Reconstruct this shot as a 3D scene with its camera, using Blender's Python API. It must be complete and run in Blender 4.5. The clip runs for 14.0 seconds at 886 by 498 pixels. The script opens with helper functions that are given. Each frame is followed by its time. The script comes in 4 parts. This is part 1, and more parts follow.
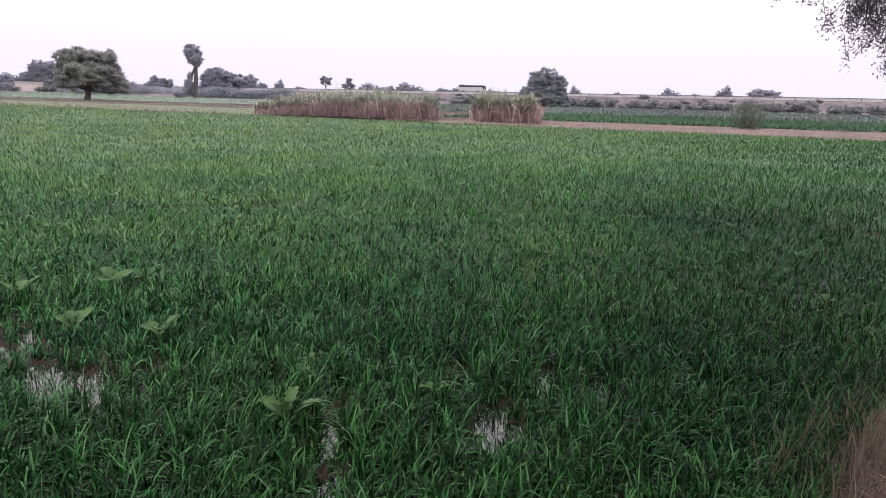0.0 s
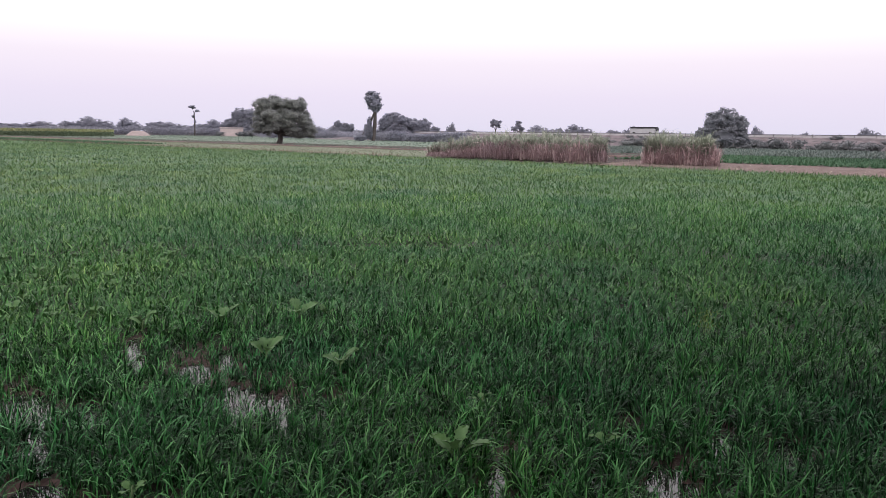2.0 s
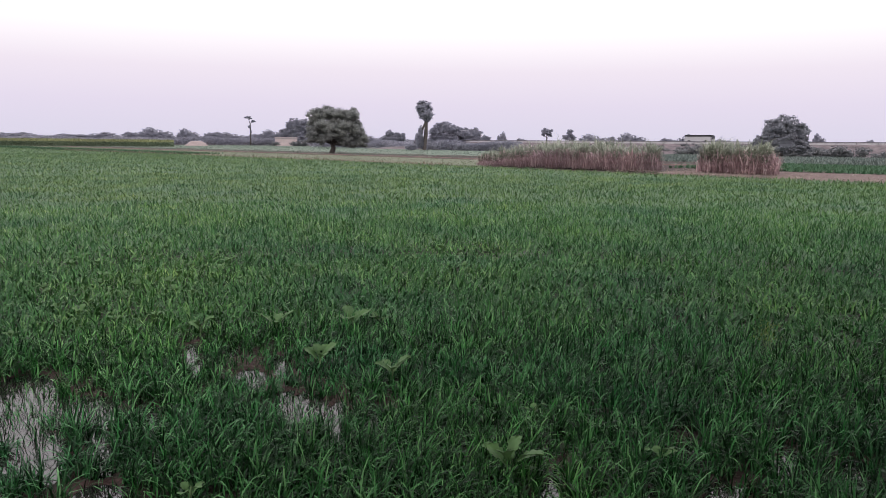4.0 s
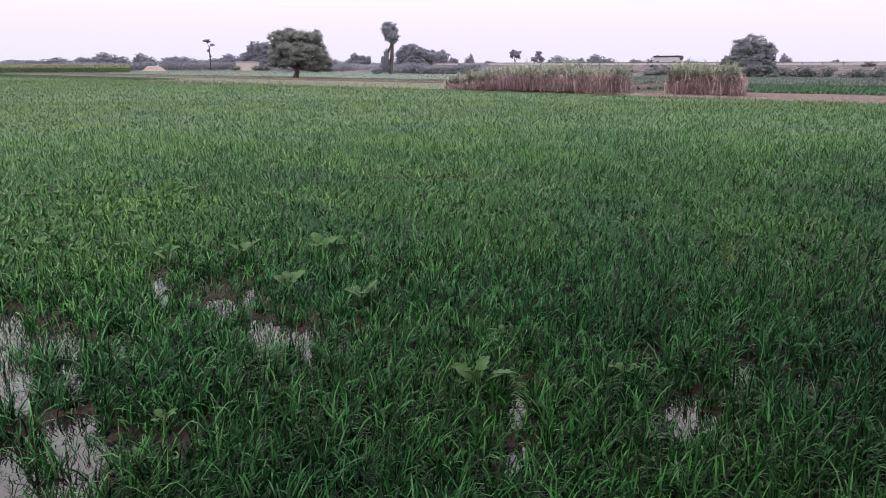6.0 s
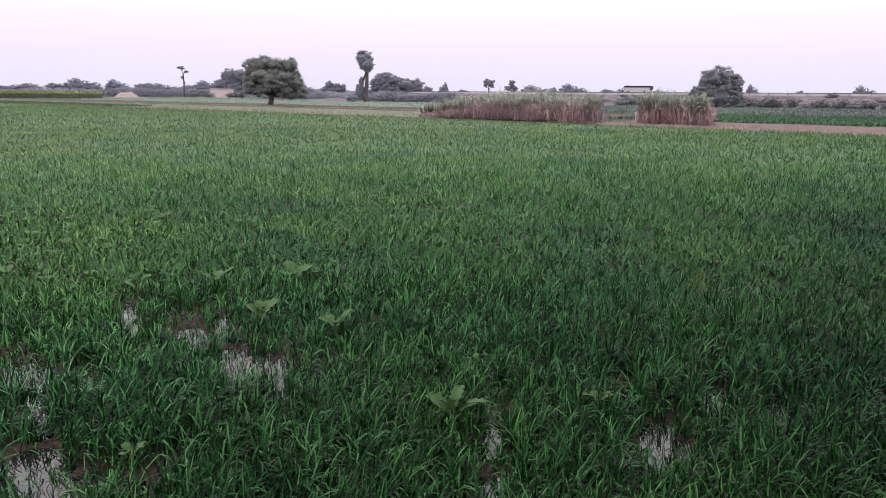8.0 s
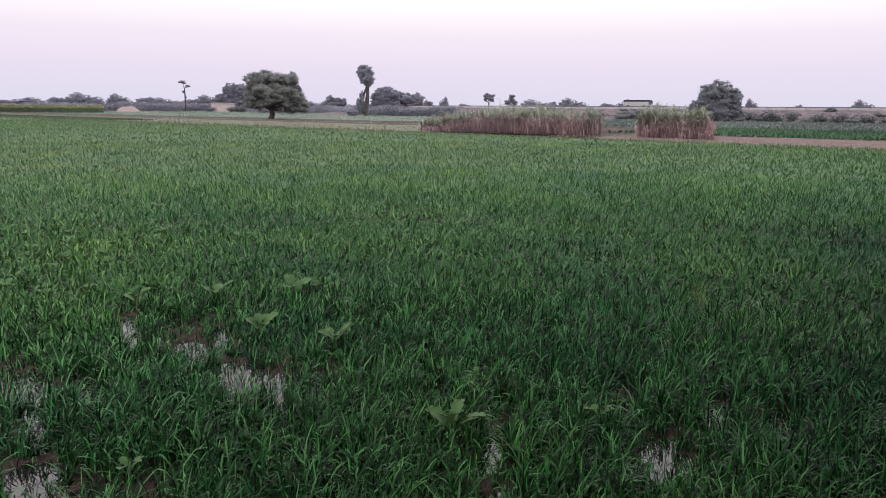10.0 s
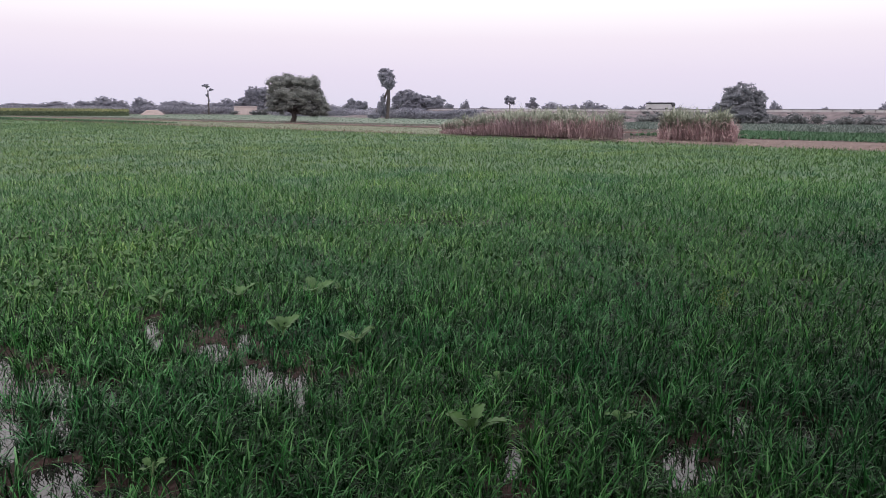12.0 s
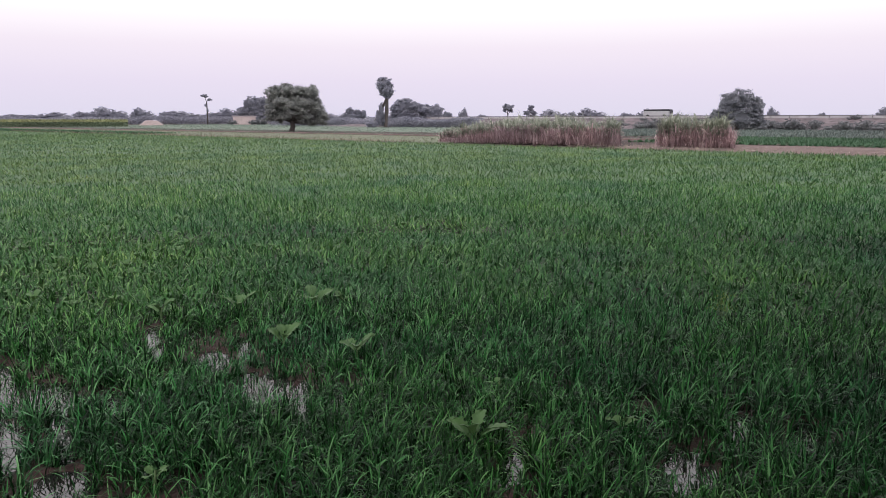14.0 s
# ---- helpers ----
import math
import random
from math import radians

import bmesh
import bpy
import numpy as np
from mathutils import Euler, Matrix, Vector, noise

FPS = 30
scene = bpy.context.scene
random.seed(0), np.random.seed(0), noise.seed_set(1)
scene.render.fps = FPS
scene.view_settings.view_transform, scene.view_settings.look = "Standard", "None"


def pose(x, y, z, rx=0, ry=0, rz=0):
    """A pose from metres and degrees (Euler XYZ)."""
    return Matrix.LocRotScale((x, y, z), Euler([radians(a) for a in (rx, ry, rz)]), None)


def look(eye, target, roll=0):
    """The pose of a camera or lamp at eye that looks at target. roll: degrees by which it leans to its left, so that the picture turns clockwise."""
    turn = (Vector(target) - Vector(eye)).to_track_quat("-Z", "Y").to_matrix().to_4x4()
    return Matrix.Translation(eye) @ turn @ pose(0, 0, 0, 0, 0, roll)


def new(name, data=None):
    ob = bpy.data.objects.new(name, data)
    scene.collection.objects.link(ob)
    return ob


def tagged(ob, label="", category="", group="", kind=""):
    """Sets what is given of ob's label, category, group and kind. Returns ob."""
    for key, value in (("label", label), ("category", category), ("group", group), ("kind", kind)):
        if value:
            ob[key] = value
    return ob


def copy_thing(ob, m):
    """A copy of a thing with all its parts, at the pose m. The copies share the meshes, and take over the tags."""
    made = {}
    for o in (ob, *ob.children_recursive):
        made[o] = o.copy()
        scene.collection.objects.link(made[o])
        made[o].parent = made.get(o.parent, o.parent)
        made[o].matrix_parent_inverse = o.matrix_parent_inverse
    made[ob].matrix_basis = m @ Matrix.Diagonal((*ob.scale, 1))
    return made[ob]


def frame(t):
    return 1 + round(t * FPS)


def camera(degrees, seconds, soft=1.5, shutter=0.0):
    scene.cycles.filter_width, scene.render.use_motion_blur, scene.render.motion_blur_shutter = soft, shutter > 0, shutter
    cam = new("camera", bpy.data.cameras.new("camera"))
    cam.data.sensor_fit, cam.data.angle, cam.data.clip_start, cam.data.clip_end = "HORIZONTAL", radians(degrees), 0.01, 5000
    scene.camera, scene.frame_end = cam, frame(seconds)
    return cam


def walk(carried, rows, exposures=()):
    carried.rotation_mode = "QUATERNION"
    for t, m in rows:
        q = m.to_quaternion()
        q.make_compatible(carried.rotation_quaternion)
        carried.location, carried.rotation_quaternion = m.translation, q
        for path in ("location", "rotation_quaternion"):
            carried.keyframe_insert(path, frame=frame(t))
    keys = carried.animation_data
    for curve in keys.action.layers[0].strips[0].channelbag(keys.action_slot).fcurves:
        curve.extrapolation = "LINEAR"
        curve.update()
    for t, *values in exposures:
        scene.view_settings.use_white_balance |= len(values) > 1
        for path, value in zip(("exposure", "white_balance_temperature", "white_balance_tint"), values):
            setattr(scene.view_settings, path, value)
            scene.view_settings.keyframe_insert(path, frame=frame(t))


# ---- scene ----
cam = camera(63.2, 14.0, 0.7)
PATH = [
    (0, (0.092, 0.018, 2.061), (0.574, 1.914, 1.644), 1.2),
    (0.5, (0.088, 0.013, 2.064), (0.526, 1.92, 1.651), 1.2),
    (1, (0.073, 0.013, 2.069), (0.452, 1.941, 1.694), 1.0),
    (1.5, (0.037, -0.012, 2.084), (0.203, 1.949, 1.729), -0.0),
    (2, (0.019, -0.022, 2.091), (0.054, 1.953, 1.778), 0.8),
    (2.5, (0.008, -0.015, 2.089), (-0.025, 1.962, 1.789), 0.6),
    (3, (0.0, -0.02, 2.09), (-0.083, 1.957, 1.803), 0.6),
    (3.2, (-0.006, -0.024, 2.086), (-0.111, 1.953, 1.802), 0.6),
    (5.3, (0.005, 0.004, 2.084), (-0.08, 1.962, 1.686), 0.3),
    (5.5, (0.01, -0.005, 2.077), (-0.04, 1.946, 1.642), 0.4),
    (6, (0.011, -0.015, 2.079), (-0.006, 1.923, 1.588), 0.1),
    (6.5, (0.007, -0.023, 2.085), (-0.01, 1.916, 1.598), 0.1),
    (7, (0.002, -0.009, 2.083), (-0.011, 1.937, 1.621), 0.5),
    (7.5, (0.01, -0.017, 2.092), (0.004, 1.933, 1.647), 0.5),
    (8, (0.013, -0.019, 2.092), (0.066, 1.936, 1.674), 0.5),
    (8.2, (0.016, -0.029, 2.103), (0.09, 1.928, 1.694), 0.4),
    (10.3, (0.014, -0.008, 2.082), (0.065, 1.955, 1.701), 0.5),
    (10.5, (0.009, -0.02, 2.081), (0.07, 1.942, 1.696), 0.7),
    (11, (0.003, -0.025, 2.091), (0.063, 1.94, 1.725), 1.3),
    (11.5, (0.005, 0.007, 2.083), (0.046, 1.973, 1.719), 0.6),
    (12, (0.01, -0.006, 2.094), (0.006, 1.959, 1.72), 0.4),
    (12.5, (0.025, 0.008, 2.093), (0.009, 1.978, 1.749), 0.1),
    (13, (0.016, -0.01, 2.092), (-0.019, 1.954, 1.717), -0.2),
    (13.5, (0.007, -0.028, 2.094), (-0.038, 1.94, 1.745), -0.6),
    (14, (0.005, -0.027, 2.088), (0.003, 1.942, 1.736), 0.0),
]
walk(cam, [(t, look(eye, target, roll)) for t, eye, target, roll in PATH],
     [(0, 0.0), (0.5, -0.08), (1, -0.1), (1.5, -0.12), (2, -0.28), (2.5, -0.38), (3, -0.38), (5.3, -0.42), (5.7, -0.28), (6.2, -0.03), (7, -0.05), (7.6, -0.08), (8.2, -0.18), (10.3, -0.34), (14, -0.34)])

# ---- world, sun and exposure ----
world = bpy.data.worlds.new("dusk_sky")
scene.world = world
world.use_nodes = True
wn, wl = world.node_tree.nodes, world.node_tree.links
wn.clear()
w_out = wn.new("ShaderNodeOutputWorld")
w_bg = wn.new("ShaderNodeBackground")
w_sky = wn.new("ShaderNodeTexSky")
w_sky.sky_type = "NISHITA"
w_sky.sun_disc = False
w_sky.sun_elevation = radians(4)
w_sky.sun_rotation = radians(215)
w_sky.dust_density = 3.0
w_co = wn.new("ShaderNodeTexCoord")
w_sep = wn.new("ShaderNodeSeparateXYZ")
w_ramp = wn.new("ShaderNodeValToRGB")
SKY = [(0.0, (1.02, 0.972, 1.18)), (0.05, (1.12, 1.02, 1.23)), (0.095, (1.25, 1.13, 1.28)), (0.14, (1.5, 1.42, 1.48)),
       (0.34, (1.9, 1.82, 1.88)), (1.0, (2.5, 2.45, 2.6))]
while len(w_ramp.color_ramp.elements) < len(SKY):
    w_ramp.color_ramp.elements.new(0.5)
for el, (p, c) in zip(w_ramp.color_ramp.elements, SKY):
    el.position, el.color = p, (*c, 1)
w_scale = wn.new("ShaderNodeMix")
w_scale.data_type, w_scale.blend_type = "RGBA", "MIX"
w_scale.inputs[0].default_value = 0.92
w_gain = wn.new("ShaderNodeVectorMath")
w_gain.operation = "SCALE"
w_gain.inputs["Scale"].default_value = 0.1
wl.new(w_co.outputs["Generated"], w_sep.inputs[0])
wl.new(w_sep.outputs["Z"], w_ramp.inputs[0])
wl.new(w_sky.outputs[0], w_gain.inputs[0])
wl.new(w_gain.outputs[0], w_scale.inputs[6])
wl.new(w_ramp.outputs[0], w_scale.inputs[7])
wl.new(w_scale.outputs[2], w_bg.inputs[0])
w_bg.inputs[1].default_value = 1.0
wl.new(w_bg.outputs[0], w_out.inputs[0])

sun = new("sun", bpy.data.lights.new("sun", "SUN"))
sun.data.energy, sun.data.angle, sun.data.color = 1.0, radians(60), (1.0, 0.94, 0.92)
sun.matrix_world = look((0, 0, 60), (30, 30, 0))


# ---- materials ----
def nodes_of(name):
    m = bpy.data.materials.new(name)
    m.use_nodes = True
    t = m.node_tree
    t.nodes.clear()
    return m, t.nodes, t.links, t.nodes.new("ShaderNodeOutputMaterial")


def ramp(n, stops):
    r = n.new("ShaderNodeValToRGB")
    while len(r.color_ramp.elements) < len(stops):
        r.color_ramp.elements.new(0.5)
    for e, (p, c) in zip(r.color_ramp.elements, stops):
        e.position, e.color = p, (*c, 1)
    return r


def noise_tex(n, l, scale, detail=3, rough=0.55):
    co = n.new("ShaderNodeNewGeometry")
    t = n.new("ShaderNodeTexNoise")
    t.inputs["Scale"].default_value, t.inputs["Detail"].default_value, t.inputs["Roughness"].default_value = scale, detail, rough
    l.new(co.outputs["Position"], t.inputs["Vector"])
    return t


def mixed(n, l, a, b, fac, blend="MIX"):
    """A colour mix; a, b and fac are sockets or values."""
    m = n.new("ShaderNodeMix")
    m.data_type, m.blend_type = "RGBA", blend
    for i, v in ((0, fac), (6, a), (7, b)):
        if isinstance(v, bpy.types.NodeSocket):
            l.new(v, m.inputs[i])
        else:
            m.inputs[i].default_value = v if i == 0 else (*v, 1)
    return m.outputs[2]


def leaf_material(name, dark, light, odd, patch_scale=0.3, rough=0.5, translucent=0.3, odd_share=0.12, gloss=0.35, shade_to_haze=None, haze_sheen=0.0):
    """Foliage: each leaf its own shade, drifting in patches over the ground, with a few faded ones."""
    m, n, l, out = nodes_of(name)
    geo = n.new("ShaderNodeNewGeometry")
    share = 0.24 if shade_to_haze else 0.38
    half = [a * (1 - share) + b * share for a, b in zip(dark, light)]
    r = ramp(n, [(0.0, dark), (0.5, half), (1 - odd_share, light), (1.0, odd)])
    l.new(geo.outputs["Random Per Island"], r.inputs[0])
    big = noise_tex(n, l, patch_scale, 3)
    rb = ramp(n, [(0.3, (0.62, 0.74, 0.92)), (0.7, (1.36, 1.2, 0.92))] if shade_to_haze else [(0.3, (0.78, 0.79, 0.82)), (0.7, (1.18, 1.17, 1.14))])
    l.new(big.outputs[0], rb.inputs[0])
    col = mixed(n, l, r.outputs[0], rb.outputs[0], 1.0, "MULTIPLY")
    if shade_to_haze:
        # shade near right to haze far left, painted into the crop colour, with ragged bounds
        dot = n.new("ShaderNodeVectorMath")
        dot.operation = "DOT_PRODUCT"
        dot.inputs[1].default_value = (-0.6 * shade_to_haze, 0.86 * shade_to_haze, 0)
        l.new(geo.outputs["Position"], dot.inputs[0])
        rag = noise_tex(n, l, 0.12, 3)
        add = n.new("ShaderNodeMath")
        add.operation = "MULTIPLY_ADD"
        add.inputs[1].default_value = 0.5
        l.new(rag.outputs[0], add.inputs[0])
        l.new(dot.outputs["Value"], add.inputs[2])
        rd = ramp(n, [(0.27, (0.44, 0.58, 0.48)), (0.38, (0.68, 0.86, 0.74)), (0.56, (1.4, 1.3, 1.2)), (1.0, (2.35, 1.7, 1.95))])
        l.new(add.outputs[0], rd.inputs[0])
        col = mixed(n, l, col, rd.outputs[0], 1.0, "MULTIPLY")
    p = n.new("ShaderNodeBsdfPrincipled")
    p.inputs["Roughness"].default_value = rough
    p.inputs["Specular IOR Level"].default_value = gloss
    # pale lavender sheen stands in for haze over distant foliage
    p.inputs["Sheen Weight"].default_value, p.inputs["Sheen Roughness"].default_value = haze_sheen, 0.6
    p.inputs["Sheen Tint"].default_value = (0.95, 0.92, 1.0, 1)
    l.new(col, p.inputs["Base Color"])
    t = n.new("ShaderNodeBsdfTranslucent")
    l.new(col, t.inputs["Color"])
    s = n.new("ShaderNodeMixShader")
    s.inputs[0].default_value = translucent
    l.new(p.outputs[0], s.inputs[1])
    l.new(t.outputs[0], s.inputs[2])
    l.new(s.outputs[0], out.inputs[0])
    return m


def solid_material(name, dark, light, scale=6.0, rough=0.8, bump=0.3, metallic=0.0, fine=40.0):
    """Two scales of mottling with a fine relief."""
    m, n, l, out = nodes_of(name)
    a, b = noise_tex(n, l, scale, 5), noise_tex(n, l, fine, 4)
    r = ramp(n, [(0.3, dark), (0.7, light)])
    l.new(a.outputs[0], r.inputs[0])
    rb = ramp(n, [(0.3, (0.8, 0.8, 0.8)), (0.7, (1.15, 1.15, 1.15))])
    l.new(b.outputs[0], rb.inputs[0])
    p = n.new("ShaderNodeBsdfPrincipled")
    l.new(mixed(n, l, r.outputs[0], rb.outputs[0], 1.0, "MULTIPLY"), p.inputs["Base Color"])
    p.inputs["Roughness"].default_value, p.inputs["Metallic"].default_value = rough, metallic
    if bump:
        bn = n.new("ShaderNodeBump")
        bn.inputs["Strength"].default_value, bn.inputs["Distance"].default_value = bump, 0.02
        l.new(b.outputs[0], bn.inputs["Height"])
        l.new(bn.outputs[0], p.inputs["Normal"])
    l.new(p.outputs[0], out.inputs[0])
    return m


def ground_material():
    """Wet mud in the flooded crop, dry crumbly earth where the sheet's 'dry' value is high."""
    m, n, l, out = nodes_of("field_soil")
    a, b, c = noise_tex(n, l, 0.9, 5), noise_tex(n, l, 14, 5), noise_tex(n, l, 70, 4)
    wet = ramp(n, [(0.3, (0.010, 0.0075, 0.006)), (0.7, (0.028, 0.02, 0.017))])
    dry = ramp(n, [(0.3, (0.06, 0.034, 0.033)), (0.7, (0.16, 0.095, 0.09))])
    l.new(b.outputs[0], wet.inputs[0])
    l.new(b.outputs[0], dry.inputs[0])
    at = n.new("ShaderNodeAttribute")
    at.attribute_name = "dry"
    fine = ramp(n, [(0.3, (0.7, 0.7, 0.7)), (0.7, (1.2, 1.2, 1.2))])
    l.new(c.outputs[0], fine.inputs[0])
    col = mixed(n, l, mixed(n, l, wet.outputs[0], dry.outputs[0], at.outputs["Fac"]), fine.outputs[0], 1.0, "MULTIPLY")
    p = n.new("ShaderNodeBsdfPrincipled")
    p.inputs["Specular IOR Level"].default_value = 0.12
    l.new(col, p.inputs["Base Color"])
    rr = ramp(n, [(0.35, (0.45, 0.45, 0.45)), (0.65, (0.8, 0.8, 0.8))])
    l.new(a.outputs[0], rr.inputs[0])
    l.new(mixed(n, l, rr.outputs[0], (0.95, 0.95, 0.95), at.outputs["Fac"]), p.inputs["Roughness"])
    bn = n.new("ShaderNodeBump")
    bn.inputs["Strength"].default_value, bn.inputs["Distance"].default_value = 0.9, 0.04
    l.new(b.outputs[0], bn.inputs["Height"])
    l.new(bn.outputs[0], p.inputs["Normal"])
    l.new(p.outputs[0], out.inputs[0])
    return m


def water_material():
    m, n, l, out = nodes_of("muddy_water")
    a = noise_tex(n, l, 5, 4)
    r = ramp(n, [(0.35, (0.010, 0.010, 0.010)), (0.65, (0.03, 0.025, 0.023))])
    l.new(a.outputs[0], r.inputs[0])
    p = n.new("ShaderNodeBsdfPrincipled")
    l.new(r.outputs[0], p.inputs["Base Color"])
    p.inputs["Roughness"].default_value, p.inputs["IOR"].default_value = 0.03, 1.42
    p.inputs["Specular IOR Level"].default_value = 1.0
    bn = n.new("ShaderNodeBump")
    bn.inputs["Strength"].default_value, bn.inputs["Distance"].default_value = 0.2, 0.012
    rip = noise_tex(n, l, 9, 2)
    l.new(rip.outputs[0], bn.inputs["Height"])
    l.new(bn.outputs[0], p.inputs["Normal"])
    l.new(p.outputs[0], out.inputs[0])
    return m


M_SOIL = ground_material()
M_WATER = water_material()
# last value of each wheat: slope of its painted shade and haze
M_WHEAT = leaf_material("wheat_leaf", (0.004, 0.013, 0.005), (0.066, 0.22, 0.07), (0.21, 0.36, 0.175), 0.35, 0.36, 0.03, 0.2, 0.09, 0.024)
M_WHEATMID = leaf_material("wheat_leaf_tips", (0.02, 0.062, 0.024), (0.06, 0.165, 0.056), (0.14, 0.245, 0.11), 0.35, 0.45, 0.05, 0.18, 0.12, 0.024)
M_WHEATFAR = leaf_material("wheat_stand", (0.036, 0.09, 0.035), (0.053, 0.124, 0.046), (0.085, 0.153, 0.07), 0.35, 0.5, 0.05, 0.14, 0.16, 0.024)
M_WEED = leaf_material("broad_weed_leaf", (0.058, 0.12, 0.04), (0.082, 0.155, 0.055), (0.11, 0.175, 0.068), 9.0, 0.5, 0.15, 0.12, 0.18)
M_WEEDSTEM = solid_material("weed_stem", (0.10, 0.16, 0.07), (0.16, 0.22, 0.10), 20, 0.6, 0.1)
M_YELLOW = leaf_material("yellow_flower", (0.09, 0.14, 0.03), (0.12, 0.17, 0.035), (0.16, 0.2, 0.05), 2.0)
M_TAN = leaf_material("thin_pasture", (0.13, 0.155, 0.1), (0.18, 0.2, 0.13), (0.22, 0.22, 0.155), 0.05, 0.8, 0.2)
M_PALE = leaf_material("pale_crop", (0.11, 0.155, 0.115), (0.15, 0.19, 0.15), (0.18, 0.205, 0.165), 0.03, 0.8, 0.2)
M_STRAW = leaf_material("straw", (0.12, 0.09, 0.072), (0.22, 0.175, 0.135), (0.3, 0.25, 0.2), 0.5, 0.8, 0.15)
M_WETSTRAW = leaf_material("wet_straw", (0.04, 0.026, 0.02), (0.08, 0.055, 0.042), (0.14, 0.11, 0.085), 0.5, 0.5, 0.1)
M_ROWCROP = leaf_material("row_crop_leaf", (0.042, 0.1, 0.052), (0.075, 0.155, 0.08), (0.11, 0.18, 0.1), 0.05, 0.6, 0.25)
M_CABBAGE = leaf_material("grey_green_leaf", (0.11, 0.14, 0.13), (0.16, 0.19, 0.175), (0.19, 0.21, 0.195), 0.05, 0.6, 0.2)
M_MUSTARD = leaf_material("mustard_crop", (0.20, 0.215, 0.11), (0.27, 0.28, 0.13), (0.34, 0.33, 0.16), 0.05, 0.8, 0.2)
M_CANEGREEN = leaf_material("cane_green_leaf", (0.2, 0.225, 0.175), (0.36, 0.385, 0.31), (0.48, 0.48, 0.41), 0.3, 0.6, 0.35, 0.2)
M_CANEDRY = leaf_material("cane_dry_leaf", (0.28, 0.195, 0.205), (0.62, 0.455, 0.475), (0.78, 0.66, 0.65), 0.4, 0.8, 0.35, 0.25)
M_STALK = solid_material("cane_stalk", (0.2, 0.13, 0.13), (0.34, 0.235, 0.22), 8, 0.6, 0.1)
M_BARK = solid_material("bark", (0.05, 0.042, 0.04), (0.10, 0.085, 0.08), 4, 0.9, 0.6, 0, 25)
# haze painted into the mango to hedge leaf colours, paler and bluer farther off
M_MANGO = leaf_material("mango_leaf", (0.10, 0.115, 0.10), (0.19, 0.205, 0.182), (0.3, 0.305, 0.28), 0.4, 0.5, 0.45, 0.3, 0.4, None, 0.8)
M_TREE = leaf_material("hazed_leaf", (0.125, 0.135, 0.16), (0.205, 0.215, 0.25), (0.27, 0.275, 0.305), 0.2, 0.5, 0.45, 0.15, 0.35, None, 0.9)
M_FAR = leaf_material("far_hazed_leaf", (0.23, 0.235, 0.295), (0.28, 0.285, 0.345), (0.31, 0.31, 0.37), 0.05, 0.8, 0.5, 0.15, 0.1, None, 1.0)
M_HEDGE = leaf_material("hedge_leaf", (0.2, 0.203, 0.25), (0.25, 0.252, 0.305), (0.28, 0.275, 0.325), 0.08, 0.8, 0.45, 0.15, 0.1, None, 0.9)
M_SHRUB = leaf_material("scrub_leaf", (0.095, 0.102, 0.108), (0.14, 0.147, 0.152), (0.18, 0.178, 0.185), 0.1, 0.8, 0.45, 0.12, 0.2, None, 0.6)
M_NEAR = leaf_material("narrow_tree_leaf", (0.11, 0.102, 0.128), (0.18, 0.168, 0.2), (0.24, 0.22, 0.25), 1.0, 0.5, 0.25)
M_BANK = solid_material("bank_earth", (0.06, 0.048, 0.053), (0.19, 0.15, 0.16), 0.7, 0.95, 0.7, 0, 5)
M_STRIP = solid_material("stubble_earth", (0.075, 0.045, 0.042), (0.17, 0.11, 0.1), 0.6, 0.95, 0.6, 0, 7)
M_ASPHALT = solid_material("asphalt", (0.05, 0.05, 0.055), (0.08, 0.08, 0.085), 1, 0.85, 0.3)
M_TURF = solid_material("short_turf", (0.108, 0.125, 0.078), (0.15, 0.162, 0.105), 0.12, 0.95, 0.5, 0, 1.7)
M_PALETURF = solid_material("low_green_cover", (0.105, 0.145, 0.108), (0.15, 0.185, 0.145), 0.06, 0.95, 0.5, 0, 1.2)
M_CANOPY = solid_material("wheat_canopy", (0.036, 0.078, 0.032), (0.056, 0.108, 0.046), 0.5, 0.8, 0.8, 0, 9)
M_BARRIER = solid_material("whitewashed_concrete", (0.55, 0.53, 0.55), (0.68, 0.66, 0.68), 0.4, 0.9, 0.2)
M_KERB = solid_material("kerb_concrete", (0.26, 0.25, 0.255), (0.38, 0.36, 0.37), 0.5, 0.9, 0.3)
M_STEEL = solid_material("galvanised_steel", (0.12, 0.115, 0.13), (0.2, 0.195, 0.21), 2, 0.5, 0.1, 0.6)
M_PLASTER = solid_material("pink_plaster", (0.5, 0.4, 0.4), (0.6, 0.49, 0.49), 0.6, 0.9, 0.2)
M_HEAP = solid_material("straw_heap", (0.28, 0.22, 0.215), (0.37, 0.30, 0.29), 1.2, 0.95, 0.6, 0, 9)
M_BUSWHITE = solid_material("bus_paint", (0.4, 0.39, 0.41), (0.48, 0.47, 0.49), 0.6, 0.4, 0.0)
M_BUSDARK = solid_material("bus_glass", (0.03, 0.03, 0.035), (0.05, 0.05, 0.055), 1, 0.15, 0.0)
M_RUBBER = solid_material("tyre_rubber", (0.025, 0.025, 0.025), (0.04, 0.04, 0.04), 5, 0.85, 0.2)


# ---- mesh helpers ----
U = Vector((0.743, -0.669, 0))      # along the field edges and the road
N = Vector((0.669, 0.743, 0))       # away from the path
rng = np.random.default_rng(7)


def sn(s, n, z=0.0):
    """A place by metres along and across the field edges."""
    return U * s + N * n + Vector((0, 0, z))


def polar(deg, d, z=0.0):
    """A place by bearing and distance from the standing place."""
    return Vector((d * math.sin(radians(deg)), d * math.cos(radians(deg)), z))


